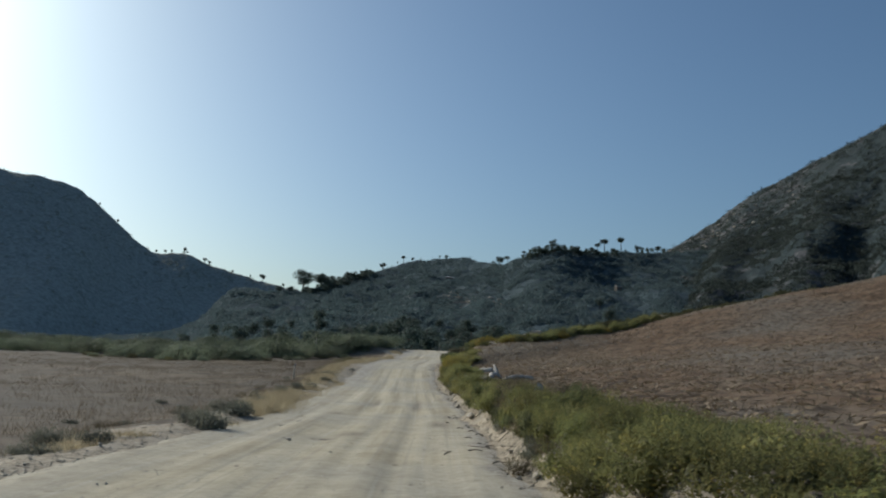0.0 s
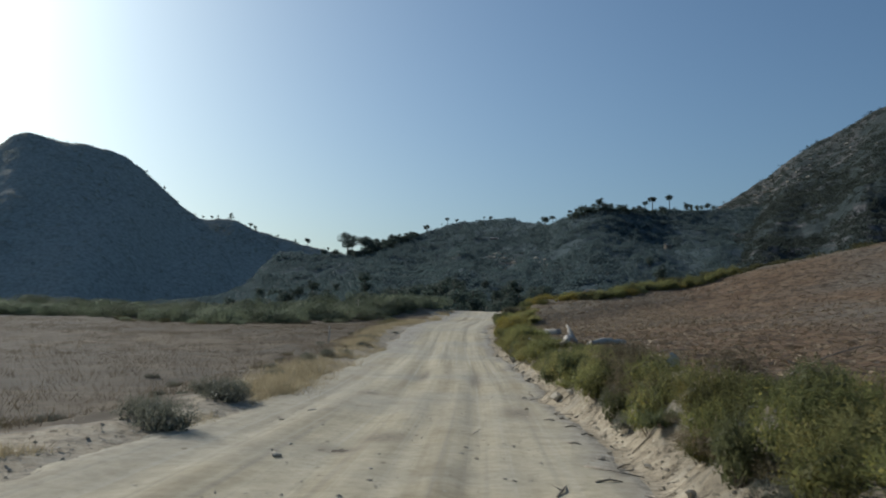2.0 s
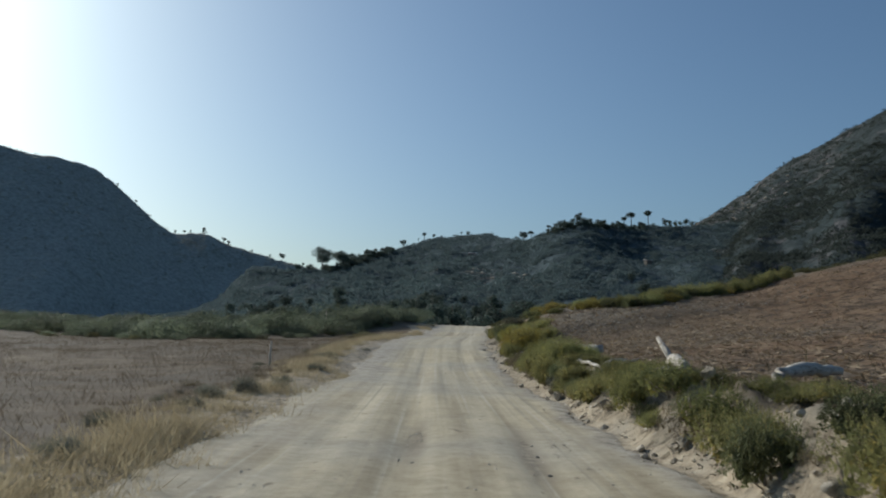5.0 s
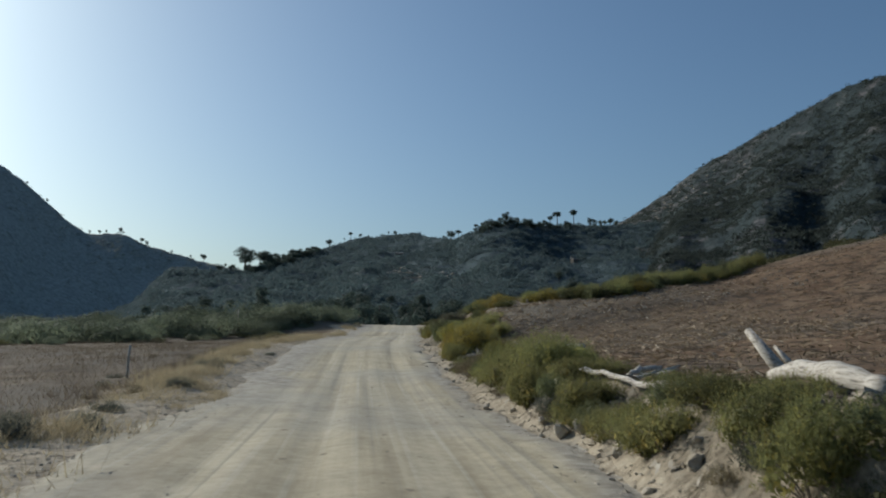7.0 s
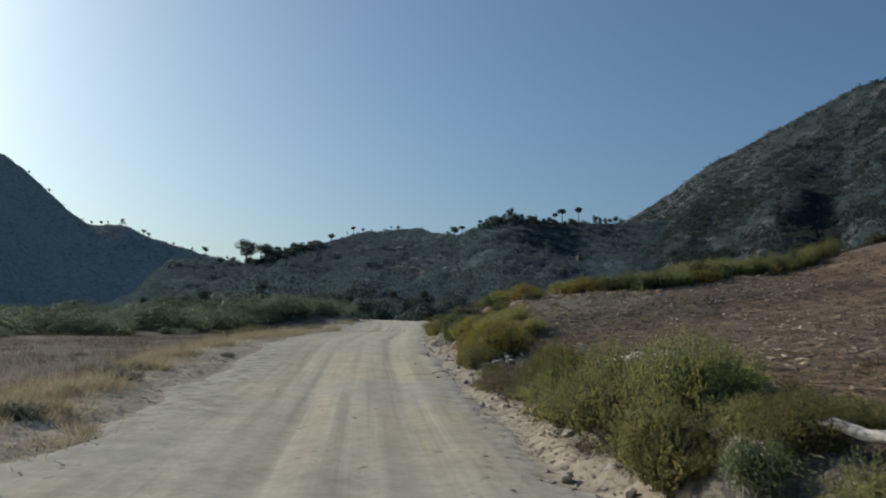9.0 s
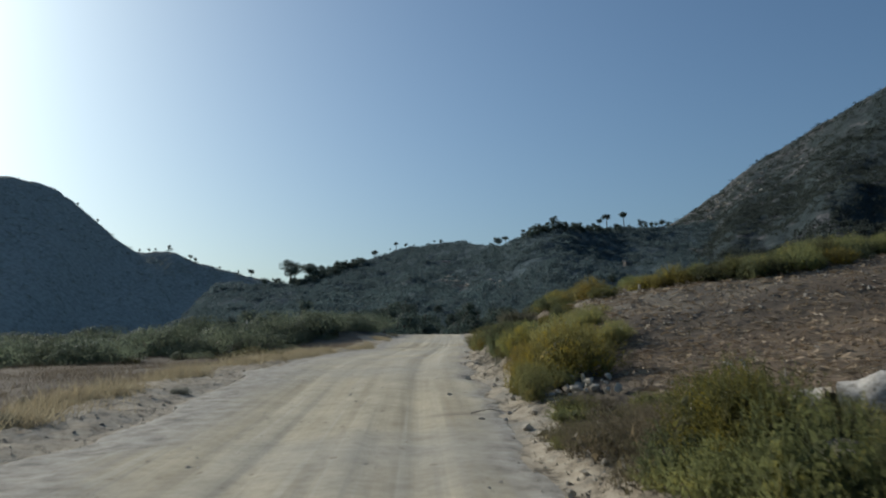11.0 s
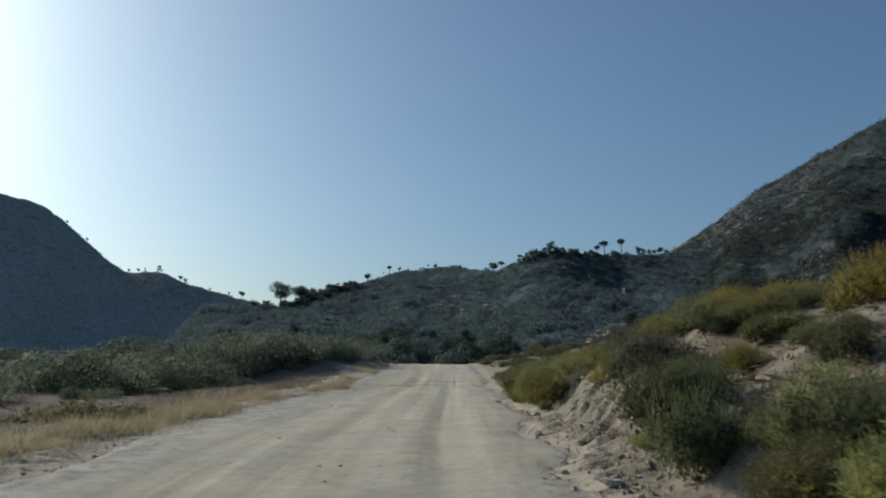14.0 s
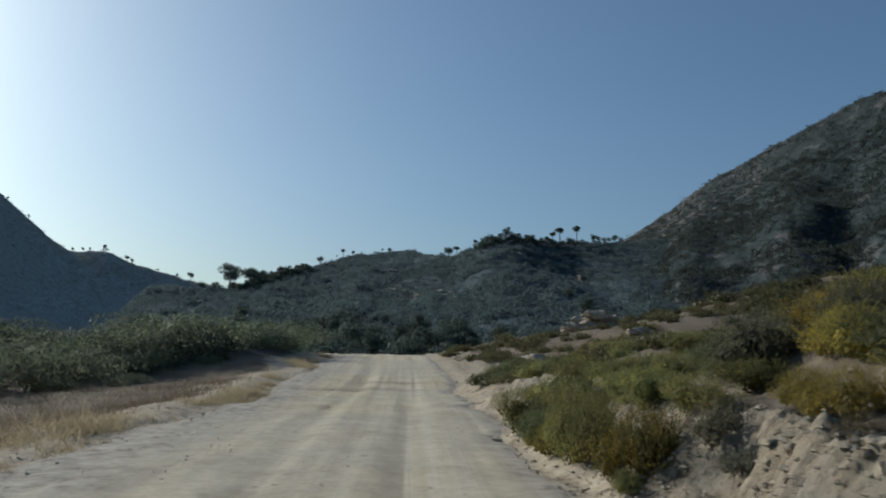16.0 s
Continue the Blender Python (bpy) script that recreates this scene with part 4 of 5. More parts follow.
row(FINE + BLOOM + GREEN, 34, (66.5, 77), (2.4, 7.5), (0.3, 0.55), (0.3, 0.55), 1, "gorse along the road")
row(WITHER + FINE[:1] + DUSTY[:1], 22, (59, 77), (0.5, 1.6), (0.16, 0.32), (0.15, 0.3), 1, "withered shrubs on the bank")
row(GREEN + GORSE + GORSE + BLOOM[:1], 110, (73, 88), (0.9, 9.0), (0.3, 0.6), (0.3, 0.6), 1, "scrub on the rocky slope")
row(SLOPE + SLOPE + GREEN[:1], 190, (80, 118), (0.9, 20), (0.35, 0.8), (0.3, 0.65), 1, "scrub on the rocky slope")
# on the mound beside the crest
for x, y, s, h in ((-5.0, 109.5, 1.3, 1.1), (-7.2, 108.5, 1.6, 1.3), (-3.9, 111.5, 1.1, 0.9), (-9.2, 107, 1.6, 1.2), (-3.4, 114, 1.0, 0.8)):
    shrub(SLOPE[0], x, y, s, h, 50 * x, "scrub on the mound", 0.1)
# hedge along the far edge of the cleared field
HEDGE = [(6.5, 61.9), (8.2, 59.9), (9.3, 59.3), (10.4, 59.2), (11.5, 60.1), (12.6, 61), (15.5, 63.2), (18.5, 65.6), (21, 68)]
for k in range(86):
    x = 6.7 + 14.2 * (k + R.random()) / 86
    y = float(track(HEDGE, x, 0.5)) + 0.3 + R.uniform(0, 1.9) * min(1.0, 0.4 + 0.2 * (x - 6.7))
    shrub(R.choice(FINE + FINE + GREEN + BLOOM[:1]) if x > 7.6 else HERO[0], x, y, R.uniform(0.32, 0.62), (0.50 + 0.028 * x) * R.uniform(0.6, 1.15), R.uniform(0, 360), "hedge along the field", 0.08)
for k in range(14):
    x = 21.5 + 16 * R.random()
    shrub(R.choice(GREEN + SLOPE), x, 68 + 0.1 * (x - 21) + R.uniform(-0.4, 1.0), R.uniform(0.3, 0.5), R.uniform(0.2, 0.35), R.uniform(0, 360), "hedge along the field", 0.05)
# left verge
for x, y, s in ((-4.18, 17.6, 0.62), (-4.6, 18.2, 0.45), (-4.3, 21.4, 0.62), (-4.75, 21.9, 0.5), (-5.6, 12.8, 0.36), (-6.4, 15.4, 0.45), (-5.2, 14.2, 0.35), (-5.0, 36.6, 0.5), (-5.5, 35.8, 0.4), (-4.75, 39.6, 0.3), (-4.45, 37.8, 0.3),
                (-4.5, 43.5, 0.32), (-4.9, 48.9, 0.42), (-5.2, 49.6, 0.36), (-4.9, 27.6, 0.3), (-5.1, 33.0, 0.3), (-3.95, 54.9, 0.22), (-4.9, 50.5, 0.3)):
    shrub(R.choice(DUSTY), x, y, s * 0.95, s * R.uniform(0.85, 1.05), R.uniform(0, 360), "dusty shrubs on the verge", 0.04)
for x, y, s, h in ((-4.9, 67.6, 0.7, 0.45), (-5.6, 68.4, 0.8, 0.5), (-4.5, 68.9, 0.55, 0.35)):
    shrub(SLOPE[1], x, y, s, h, 70 * x, "low shrubs on the verge", 0.04)
row(DUSTY + WITHER[:1], 34, (6, 66), (1.5, 5.0), (0.16, 0.34), (0.15, 0.35), -1, "dusty shrubs on the verge")
# belt of scrub beyond the plain: its front row, then the mass behind
BELT = [(-140, 118), (-80, 104), (-37, 93), (-24, 84), (-17.5, 81.5), (-13.3, 88), (-10.5, 92), (-6.8, 97.5), (-3.4, 108), (0, 116)]


def belt(x):
    """Where the scrub begins beyond the plain."""
    return float(track(BELT, x, 1.0)) + 4 * float(fbm(np.array(x * 0.12), np.array(0.5), 2, 88))


for k in range(120):
    x = -3.6 - 70 * ((k + R.random()) / 120) ** 1.3
    s = R.uniform(1.1, 2.3)
    y = belt(x) + s + 7 * R.random() ** 1.6
    if x > float(edge_l(y)) - 2.5:
        continue
    shrub(R.choice(SCRUB), x, y, s * 1.2, s * R.uniform(0.72, 1.0), R.uniform(0, 360), "belt of scrub beyond the plain", 0.15)
for k in range(26):
    x = -4.5 - 34 * R.random()
    shrub(R.choice(SCRUB + SLOPE[:1]), x, belt(x) - R.uniform(0.2, 2.2), R.uniform(0.5, 0.9), R.uniform(0.4, 0.7), R.uniform(0, 360), "belt of scrub beyond the plain", 0.1)


def mass(name, label, source, spots):
    """Many far shrubs joined into one."""
    me = next(o for o in source.children if o.name.startswith("foliage")).data
    co = np.empty(len(me.vertices) * 3)
    me.vertices.foreach_get("co", co)
    co = co.reshape(-1, 3)
    out = []
    for x, y, s, h, q in spots:
        cq, sq = math.cos(q), math.sin(q)
        p = co * (s, s, s * h)
        out.append(np.stack([p[:, 0] * cq - p[:, 1] * sq + x, p[:, 0] * sq + p[:, 1] * cq + y, p[:, 2] + float(land(x, y)) - 0.1], 1))
    v = np.concatenate(out)
    return tagged(new(name, make_mesh(name, v, np.arange(len(v)).reshape(-1, 3), me.materials[0], False)), label, "scrub", kind="stuff")


spots = []
for k in range(150):
    x = -5 - 120 * ((k + R.random()) / 150) ** 1.2
    y = belt(x) + 7 + 34 * R.random() ** 0.9
    if x < float(edge_l(y)) - 6:
        spots.append((x, y, R.uniform(1.8, 3.2), R.uniform(0.6, 0.9), R.uniform(0, 6.3)))
mass("far_scrub", "mass of grey-green scrub beyond the plain", SCRUB[0][0], spots)
spots = []
for k in range(150):
    y = R.uniform(72, 135)
    x = float(edge_r(y)) + R.uniform(10, 55)
    if y < 123 and abs(x - 0.15 * y) < 4 + 0.03 * (123 - y):
        continue
    spots.append((x, y, R.uniform(0.7, 1.5), R.uniform(0.6, 0.9), R.uniform(0, 6.3)))
for k in range(150):
    y = R.uniform(76, 108)
    x = float(edge_r(y)) + R.uniform(8, 30)
    if abs(x - 0.15 * y) > 4 + 0.03 * (123 - y):
        spots.append((x, y, R.uniform(0.7, 1.4), R.uniform(0.6, 0.9), R.uniform(0, 6.3)))
mass("slope_scrub", "yellow-green scrub dotted over the rising slope", SLOPE[0][0], spots)


# ---- trees ----
def make_pine(seed, crown_w, crown_h, bare, label, lumps=12, leaf=0.4, n=900, flat=0.5, name="pine_tree"):
    """A pine ten metres high with a bare leaning trunk, limbs and a crown of clumps. bare: share of the trunk with no branches."""
    height = 10.0
    rng = np.random.default_rng(seed)
    tree = new(name)
    lean = rng.normal(size=2) * 0.25
    trunk = [(lean[0] * t * t, lean[1] * t * t, (height - 0.6) * t - 0.6 * (1 - t)) for t in np.linspace(0, 1, 6)]
    pieces = [tube_data(trunk, [0.33 * (1 - 0.7 * t) for t in np.linspace(0, 1, 6)], 7)]
    base = []
    low = height - crown_h
    for j in range(lumps):
        # clumps of uneven size anywhere in the crown, heavier to one side
        a, t = rng.uniform(0, 2 * math.pi), rng.uniform(0, 1) if j > 3 else (0.25, 0.5, 0.62, 0.8)[j]
        size = crown_w * (rng.uniform(0.13, 0.24) if j > 3 else 0.27)
        wide = (crown_w * 0.5 - size * 0.7) * math.sqrt(max(0.05, 1 - (2 * t - 0.8) ** 2 / 1.7)) * (math.sqrt(rng.uniform(0, 1)) * (1.0 + 0.25 * math.cos(a - seed)) if j > 3 else 0.22)
        zc = low + size * flat + (crown_h - 2 * size * flat) * t
        tip = np.array((lean[0] + wide * math.cos(a), lean[1] + wide * math.sin(a), zc))
        root = np.array((lean[0] * 0.8, lean[1] * 0.8, max(height * bare * 0.9, zc - 0.45 * wide - 0.4)))
        pieces.append(tube_data([root, (root + tip) / 2 + (0, 0, -0.1), tip], [0.10, 0.07, 0.03], 4))
        m = n // lumps
        d = rng.normal(size=(m, 3))
        d /= np.linalg.norm(d, axis=1, keepdims=True)
        far = rng.uniform(0.75, 1.0, (m, 1)) * (1 + 0.12 * (rng.uniform(size=(m, 1)) > 0.8))
        at = tip + d * size * far * (1, 1, flat)
        a = np.cross(d, rng.normal(size=d.shape))
        a /= np.linalg.norm(a, axis=1, keepdims=True)
        o = np.cross(d, a) + 0.45 * rng.normal(size=d.shape)
        w = leaf * rng.uniform(0.5, 1.2, (m, 1))
        base.append(np.stack([at - a * w * 0.6, at + a * w * 0.6, at + o * w], 1).reshape(-1, 3))
    v = np.concatenate(base)
    f = np.arange(len(v)).reshape(-1, 3)
    part("trunk", make_mesh("trunk", *joined(pieces), M_BARK), tree, "bare brown trunk and limbs")
    part("crown", make_mesh("crown", v, f, M_PINE, False), tree)
    return tagged(tree, label, "tree")


TALL = [[make_pine(s, 6.0, 3.8, 0.58, "tall umbrella pine standing on the ridge", 11, 0.24, 2600, 0.6), False] for s in (41, 42)]
ROUND = [[make_pine(s, 10.5, 7.2, 0.24, "broad round-crowned pine on the ridge", 16, 0.34, 3600, 0.85), False] for s in (43, 44)]
SMALL = [[make_pine(s, 9.5, 9.4, 0.06, "dark bushy evergreen tree on the hillside", 14, 0.46, 1300, 0.85, "evergreen_tree"), False] for s in (45, 46, 47)]


def on_hill(az_, s, which):
    x, y, z = hill_point(np.array(az_, float), np.array(s, float), *HILLS[which])
    return float(x), float(y), float(z)


def put_tree(pr, x, y, z, h, turn, wide=1.0, group="pines on the ridge"):
    m = pose(x, y, z, 0, 0, turn) @ Matrix.Diagonal((h / 10 * wide, h / 10 * wide, h / 10, 1))
    if pr[1]:
        ob = copy_thing(pr[0], m @ Matrix.Diagonal((1 / pr[0].scale.x, 1 / pr[0].scale.y, 1 / pr[0].scale.z, 1)))
    else:
        pr[0].matrix_basis, pr[1], ob = m, True, pr[0]
    return tagged(ob, group=group)


for az_, h, k, wide in ((15.0, 16.5, TALL[0], 1.05), (13.86, 15, TALL[1], 1.2), (13.35, 9.5, TALL[0], 1.5), (6.42, 9, ROUND[0], 1.05), (6.95, 8.5, TALL[1], 1.4), (5.9, 5, SMALL[1], 1.2),
                        (-0.6, 8.5, TALL[0], 1.5), (0.05, 5.5, ROUND[1], 0.9), (-2.07, 7.5, ROUND[0], 1), (-1.02, 5.5, TALL[1], 0.6), (0.6, 4, SMALL[0], 1), (2.0, 5, TALL[0], 1.3), (2.5, 5, ROUND[1], 1.1), (3.7, 4, SMALL[2], 2),
                        (-7.75, 24, ROUND[0], 0.85), (-7.2, 12, SMALL[2], 1.2), (-6.75, 17, SMALL[0], 1.1), (-6.5, 18, ROUND[1], 1.1), (-6.1, 18, SMALL[1], 1.2), (-5.75, 14, ROUND[0], 1.1), (-5.4, 22, SMALL[0], 1.1), (-5.0, 19, SMALL[1], 1.3), (-4.6, 12, ROUND[1], 0.9), (-4.2, 18, SMALL[2], 1.3),
                        (-3.6, 12, SMALL[0], 1.4), (-8.3, 7, SMALL[0], 1.2), (-8.9, 6, SMALL[1], 1.3), (-9.4, 5, SMALL[2], 1.3), (-2.9, 9, SMALL[1], 1.6),
                        (8.15, 6, TALL[1], 1.4), (8.6, 11, SMALL[0], 1.1), (9.0, 16, SMALL[1], 1.1), (9.3, 13, SMALL[2], 1.1), (9.9, 13, SMALL[0], 1.1), (10.25, 20, SMALL[2], 0.9), (10.6, 16, SMALL[1], 1.0), (11.0, 13, SMALL[0], 1.2), (11.6, 11, SMALL[2], 1.4), (12.0, 11, SMALL[1], 1.3), (12.6, 8, SMALL[0], 1.6),
                        (16.1, 17, SMALL[2], 1.0), (16.45, 13, SMALL[0], 1.1), (16.8, 13, SMALL[1], 1.1), (17.5, 15, ROUND[1], 0.9), (17.1, 11, SMALL[1], 1.2), (17.9, 11, SMALL[2], 1.1)):
    put_tree(k, *on_hill(az_, 0.995, "hill_middle"), h * (0.85 if -8 < az_ < -4 and k in ROUND else 0.62 if -8 < az_ < -4 else 1) * (0.55 if k in SMALL or az_ > 17 else 1), 97 * az_, wide)
# low evergreens closing the ridge line between the pines
for k in range(64):
    az_ = 8.2 + 9.6 * k / 63 + R.uniform(-0.1, 0.1) if k < 44 else R.uniform(-9.5, -2.5)
    put_tree(R.choice(SMALL), *on_hill(az_, R.uniform(0.95, 0.99), "hill_middle"), R.uniform(4, 7), R.uniform(0, 360), 1.4, "evergreens along the ridge")
for k in range(34):
    put_tree(R.choice(SMALL + ROUND[:1]), *on_hill(-7.6 + 4.6 * k / 33 + R.uniform(-0.1, 0.1), R.uniform(0.92, 0.975), "hill_middle"), R.uniform(5.5, 9.0), R.uniform(0, 360), 1.4, "evergreens along the ridge")
for az_, h, k in ((-10.43, 15, ROUND[1]), (-15.7, 13, SMALL[0]), (-14.4, 10, ROUND[0]), (-14.1, 10, SMALL[1]), (-17.0, 8, ROUND[1]), (-17.6, 7, SMALL[2]), (-16.6, 6, SMALL[0]), (-9.0, 8, SMALL[1]), (-12.5, 6, SMALL[2]), (-11.3, 7, SMALL[0]), (-20.2, 8, SMALL[1]), (-21.4, 7, SMALL[2])):
    put_tree(k, *on_hill(az_, 1.0, "hill_left"), h * 0.75, 53 * az_)
# dark trees in the hollow where the road drops out of sight, and on the lower slopes
for _ in range(120):
    a = R.uniform(-18, 15)
    s = R.uniform(0.02, 0.30) if abs(a - 4) < 9 else R.uniform(0.05, 0.5)
    put_tree(R.choice(SMALL), *on_hill(a, s, "hill_middle"), R.uniform(5, 9), R.uniform(0, 360), 1.15, "trees on the lower slopes")


for _ in range(44):
    a = R.uniform(-6.0, 8.0)
    put_tree(R.choice(SMALL), *on_hill(a, R.uniform(0.05, 0.20), "hill_middle"), R.uniform(6.0, 10.5), R.uniform(0, 360), 1.15, "trees on the lower slopes")


# ---- scrub of the hillsides, too many to count ----
def hill_scrub(which, n, az_lo, az_hi, s_lo, s_hi, size, label, seed, material, k=14, leaf=0.31, thin=-0.22, tall=0.75):
    rng = np.random.default_rng(seed)
    a = rng.uniform(az_lo, az_hi, n * 2)
    s = np.sqrt(rng.uniform(s_lo**2, s_hi**2, n * 2))
    x, y, z = hill_point(a, s, *HILLS[which])
    ok = fbm(x / 45, y / 45, 3, seed) + 0.35 * rng.uniform(-1, 1, n * 2) > thin
    x, y, z = x[ok][:n], y[ok][:n], z[ok][:n]
    m = len(x)
    w = size * rng.uniform(0.5, 1.5, m) ** 1.5
    d = rng.normal(size=(m * k, 3))
    d[:, 2] = np.abs(d[:, 2])
    d /= np.linalg.norm(d, axis=1, keepdims=True)
    W = np.repeat(w, k)
    base = np.repeat(np.stack([x, y, z], 1), k, 0) + d * (W * rng.uniform(0.2, 0.95, m * k) ** 0.5)[:, None] * (1, 1, tall)
    way = rng.normal(size=d.shape)
    way /= np.linalg.norm(way, axis=1, keepdims=True)
    v, f = tris(rng, base, way, W * leaf, W * leaf, True)
    ob = new("hillside_scrub", make_mesh("hillside_scrub", v, f, material, False))
    return tagged(ob, label, "scrub", kind="stuff")


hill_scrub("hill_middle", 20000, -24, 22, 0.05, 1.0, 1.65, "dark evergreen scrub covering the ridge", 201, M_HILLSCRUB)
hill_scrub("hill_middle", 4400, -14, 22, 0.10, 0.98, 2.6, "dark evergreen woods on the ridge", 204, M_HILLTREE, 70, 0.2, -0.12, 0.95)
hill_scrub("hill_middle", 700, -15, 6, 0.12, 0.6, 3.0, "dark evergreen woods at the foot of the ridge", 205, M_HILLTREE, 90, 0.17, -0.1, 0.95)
hill_scrub("hill_right", 2600, 14, 38, 0.1, 0.85, 2.6, "dark evergreen woods in the gullies of the mountain", 206, M_RIGHTSCRUB, 60, 0.22, -0.08, 0.9)
hill_scrub("hill_right", 11500, 15, 40, 0.1, 1.0, 2.2, "dark scrub among rocks on the mountain slope", 202, M_RIGHTSCRUB)
hill_scrub("hill_left", 2600, -36, -6, 0.1, 1.0, 2.6, "scrub covering the left mountain, paled in colour for haze", 203, M_LEFTSCRUB)


def hill_rocks(which, n, az_mid, az_wide, s_mid, s_wide, size, label, seed):
    """Bare boulders and ledges showing through the scrub."""
    rng = np.random.default_rng(seed)
    a, s = az_mid + az_wide * rng.normal(size=n), np.clip(s_mid + s_wide * rng.normal(size=n), 0.05, 0.97)
    x, y, z = hill_point(a, s, *HILLS[which])
    w = size * rng.uniform(0.4, 1.4, n) ** 1.6
    o = np.array([(1, 0, 0), (-1, 0, 0), (0, 1, 0), (0, -1, 0), (0.2, 0.1, 1), (0, 0, -0.8)])
    v = o[None] * w[:, None, None] * rng.uniform(0.5, 1.6, (n, 6, 3)) * (1.3, 0.8, 0.6) + np.stack([x, y, z + 0.4 * w], 1)[:, None]
    f = np.array([(0, 2, 4), (2, 1, 4), (1, 3, 4), (3, 0, 4), (2, 0, 5), (1, 2, 5), (3, 1, 5), (0, 3, 5)])[None] + 6 * np.arange(n)[:, None, None]
    return tagged(new("hill_boulders", make_mesh("hill_boulders", v.reshape(-1, 3), f.reshape(-1, 3), M_STONE, False)), label, "rocks", kind="stuff")


hill_rocks("hill_middle", 45, 3.3, 0.7, 0.585, 0.030, 1.2, "pale boulders on the scrubby ridge", 601)
hill_rocks("hill_middle", 22, 6.6, 0.45, 0.60, 0.02, 1.2, "pale boulders on the scrubby ridge", 603)
hill_rocks("hill_middle", 26, 0.3, 0.9, 0.58, 0.03, 1.0, "pale boulders on the scrubby ridge", 604)
hill_rocks("hill_right", 50, 21.5, 2.6, 0.88, 0.05, 1.7, "pale rock ledges on the mountain slope", 602)


# ---- grass, stalks, gravel ----
def blades(name, label, category, seed, n, place, high, wide, material, lean=0.35, clump=6, spread=0.12):
    rng = np.random.default_rng(seed)
    x, y = place(rng, n)
    m = len(x)
    x, y = np.repeat(x, clump) + spread * rng.normal(size=m * clump), np.repeat(y, clump) + spread * rng.normal(size=m * clump)
    z = land(x, y) - 0.02
    d = np.stack([lean * rng.normal(size=len(x)), lean * rng.normal(size=len(x)), np.ones(len(x))], 1)
    d /= np.linalg.norm(d, axis=1, keepdims=True)
    v, f = tris(rng, np.stack([x, y, z], 1), d, rng.uniform(high[0], high[1], len(x)) * np.repeat(rng.uniform(0.5, 1.5, m), clump) * (1 + 1.2 * fbm(x * 0.7, y * 0.7, 2, 305)), wide * rng.uniform(0.6, 1.4, len(x)), True)
    return tagged(new(name, make_mesh(name, v, f, material, False)), label, category, kind="stuff")


def verge_l(lo, hi, near, far):
    def place(rng, n):
        y = lo + (hi - lo) * rng.uniform(0, 1, n)
        x = edge_l(y) - near - 0.9 * step(41, 48, y) * (1 - step(60, 67, y)) - 0.9 * (1 - step(13, 18, y)) - 0.9 * np.maximum(fbm(y * 0.45, 0 * y, 3, 303), -0.1) - (far - near) * (1 - 0.45 * step(58, 68, y)) * rng.beta(1.1, 2.4, n)
        ok = fbm(x * 0.55, y * 0.35, 3, 301) + 0.12 * rng.uniform(-1, 1, n) > 0.05
        ok &= ~((y < 22.5) & (y > 15.5) & (x < -4.0))
        return x[ok], y[ok]
    return place


def plain_l(rng, n):
    y = 8 + 84 * rng.uniform(0, 1, n) ** 0.68
    x = edge_l(y) - 2.0 + 0.7 * step(58, 68, y) - 45 * rng.uniform(0, 1, n) ** 1.6
    return x, y


blades("dry_grass", "straw-yellow dry grass along the verge", "grass", 401, 11000, verge_l(5, 110, -0.05, 1.9), (0.06, 0.24), 0.009, M_STRAW, 0.75, 14, 0.10)
TUFTS = ((-4.2, 25.5), (-4.4, 27.0), (-4.1, 24.2), (-4.6, 29.5), (-4.3, 32.5), (-4.5, 37.0), (-4.8, 43.0), (-5.0, 47.0), (-5.2, 53.0), (-5.1, 58.5), (-4.6, 63.0), (-4.3, 66.0), (-4.0, 71.0), (-4.0, 76.0))


def tufts(rng, n):
    k = rng.integers(0, len(TUFTS), n)
    q = np.array(TUFTS)[k]
    return q[:, 0] + 0.38 * rng.normal(size=n), q[:, 1] + 0.9 * rng.normal(size=n)


blades("tall_dry_grass", "tall golden clumps of dry grass beside the road", "grass", 403, 1700, tufts, (0.10, 0.36), 0.009, M_STRAW, 0.8, 14, 0.11)
blades("dry_weeds", "grey-brown dry weeds covering the plain", "grass", 402, 15000, plain_l, (0.07, 0.26), 0.011, M_WEED, 0.6, 9, 0.22)


def field_spots(rng, n):
    y = 6 + 60 * rng.uniform(0, 1, n)
    x = edge_r(y) + 2.0 + 45 * rng.uniform(0, 1, n) ** 1.7
    return x, y


def litter(name, label, seed, n, place, length, wide, material):
    """Stalks and chips lying on the ground."""
    rng = np.random.default_rng(seed)
    x, y = place(rng, n)
    z = land(x, y) + 0.03
    q = rng.uniform(0, 2 * np.pi, len(x))
    d = np.stack([np.cos(q), np.sin(q), 0.18 * rng.normal(size=len(x))], 1)
    d /= np.linalg.norm(d, axis=1, keepdims=True)
    v, f = tris(rng, np.stack([x, y, z], 1), d, rng.uniform(*length, len(x)), wide * rng.uniform(0.5, 1.6, len(x)))
    return tagged(new(name, make_mesh(name, v, f, material, False)), label, "debris", kind="stuff")


litter("stony_end_litter", "grey broken stalks strewn over the stony end of the field", 413, 7000, lambda g, n: (4.0 + 9 * g.uniform(0, 1, n) ** 1.3, 47 + 15 * g.uniform(0, 1, n)), (0.06, 0.30), 0.026, M_CHAFF)
litter("field_litter", "bleached broken stalks strewn over the brown field", 411, 28000, field_spots, (0.08, 0.38), 0.032, M_CHAFF)
blades("field_stubble", "short brown stubble standing in the cleared field", "stubble", 412, 5000, field_spots, (0.05, 0.16), 0.018, M_BROWN_SCRUB, 0.5, 4, 0.12)


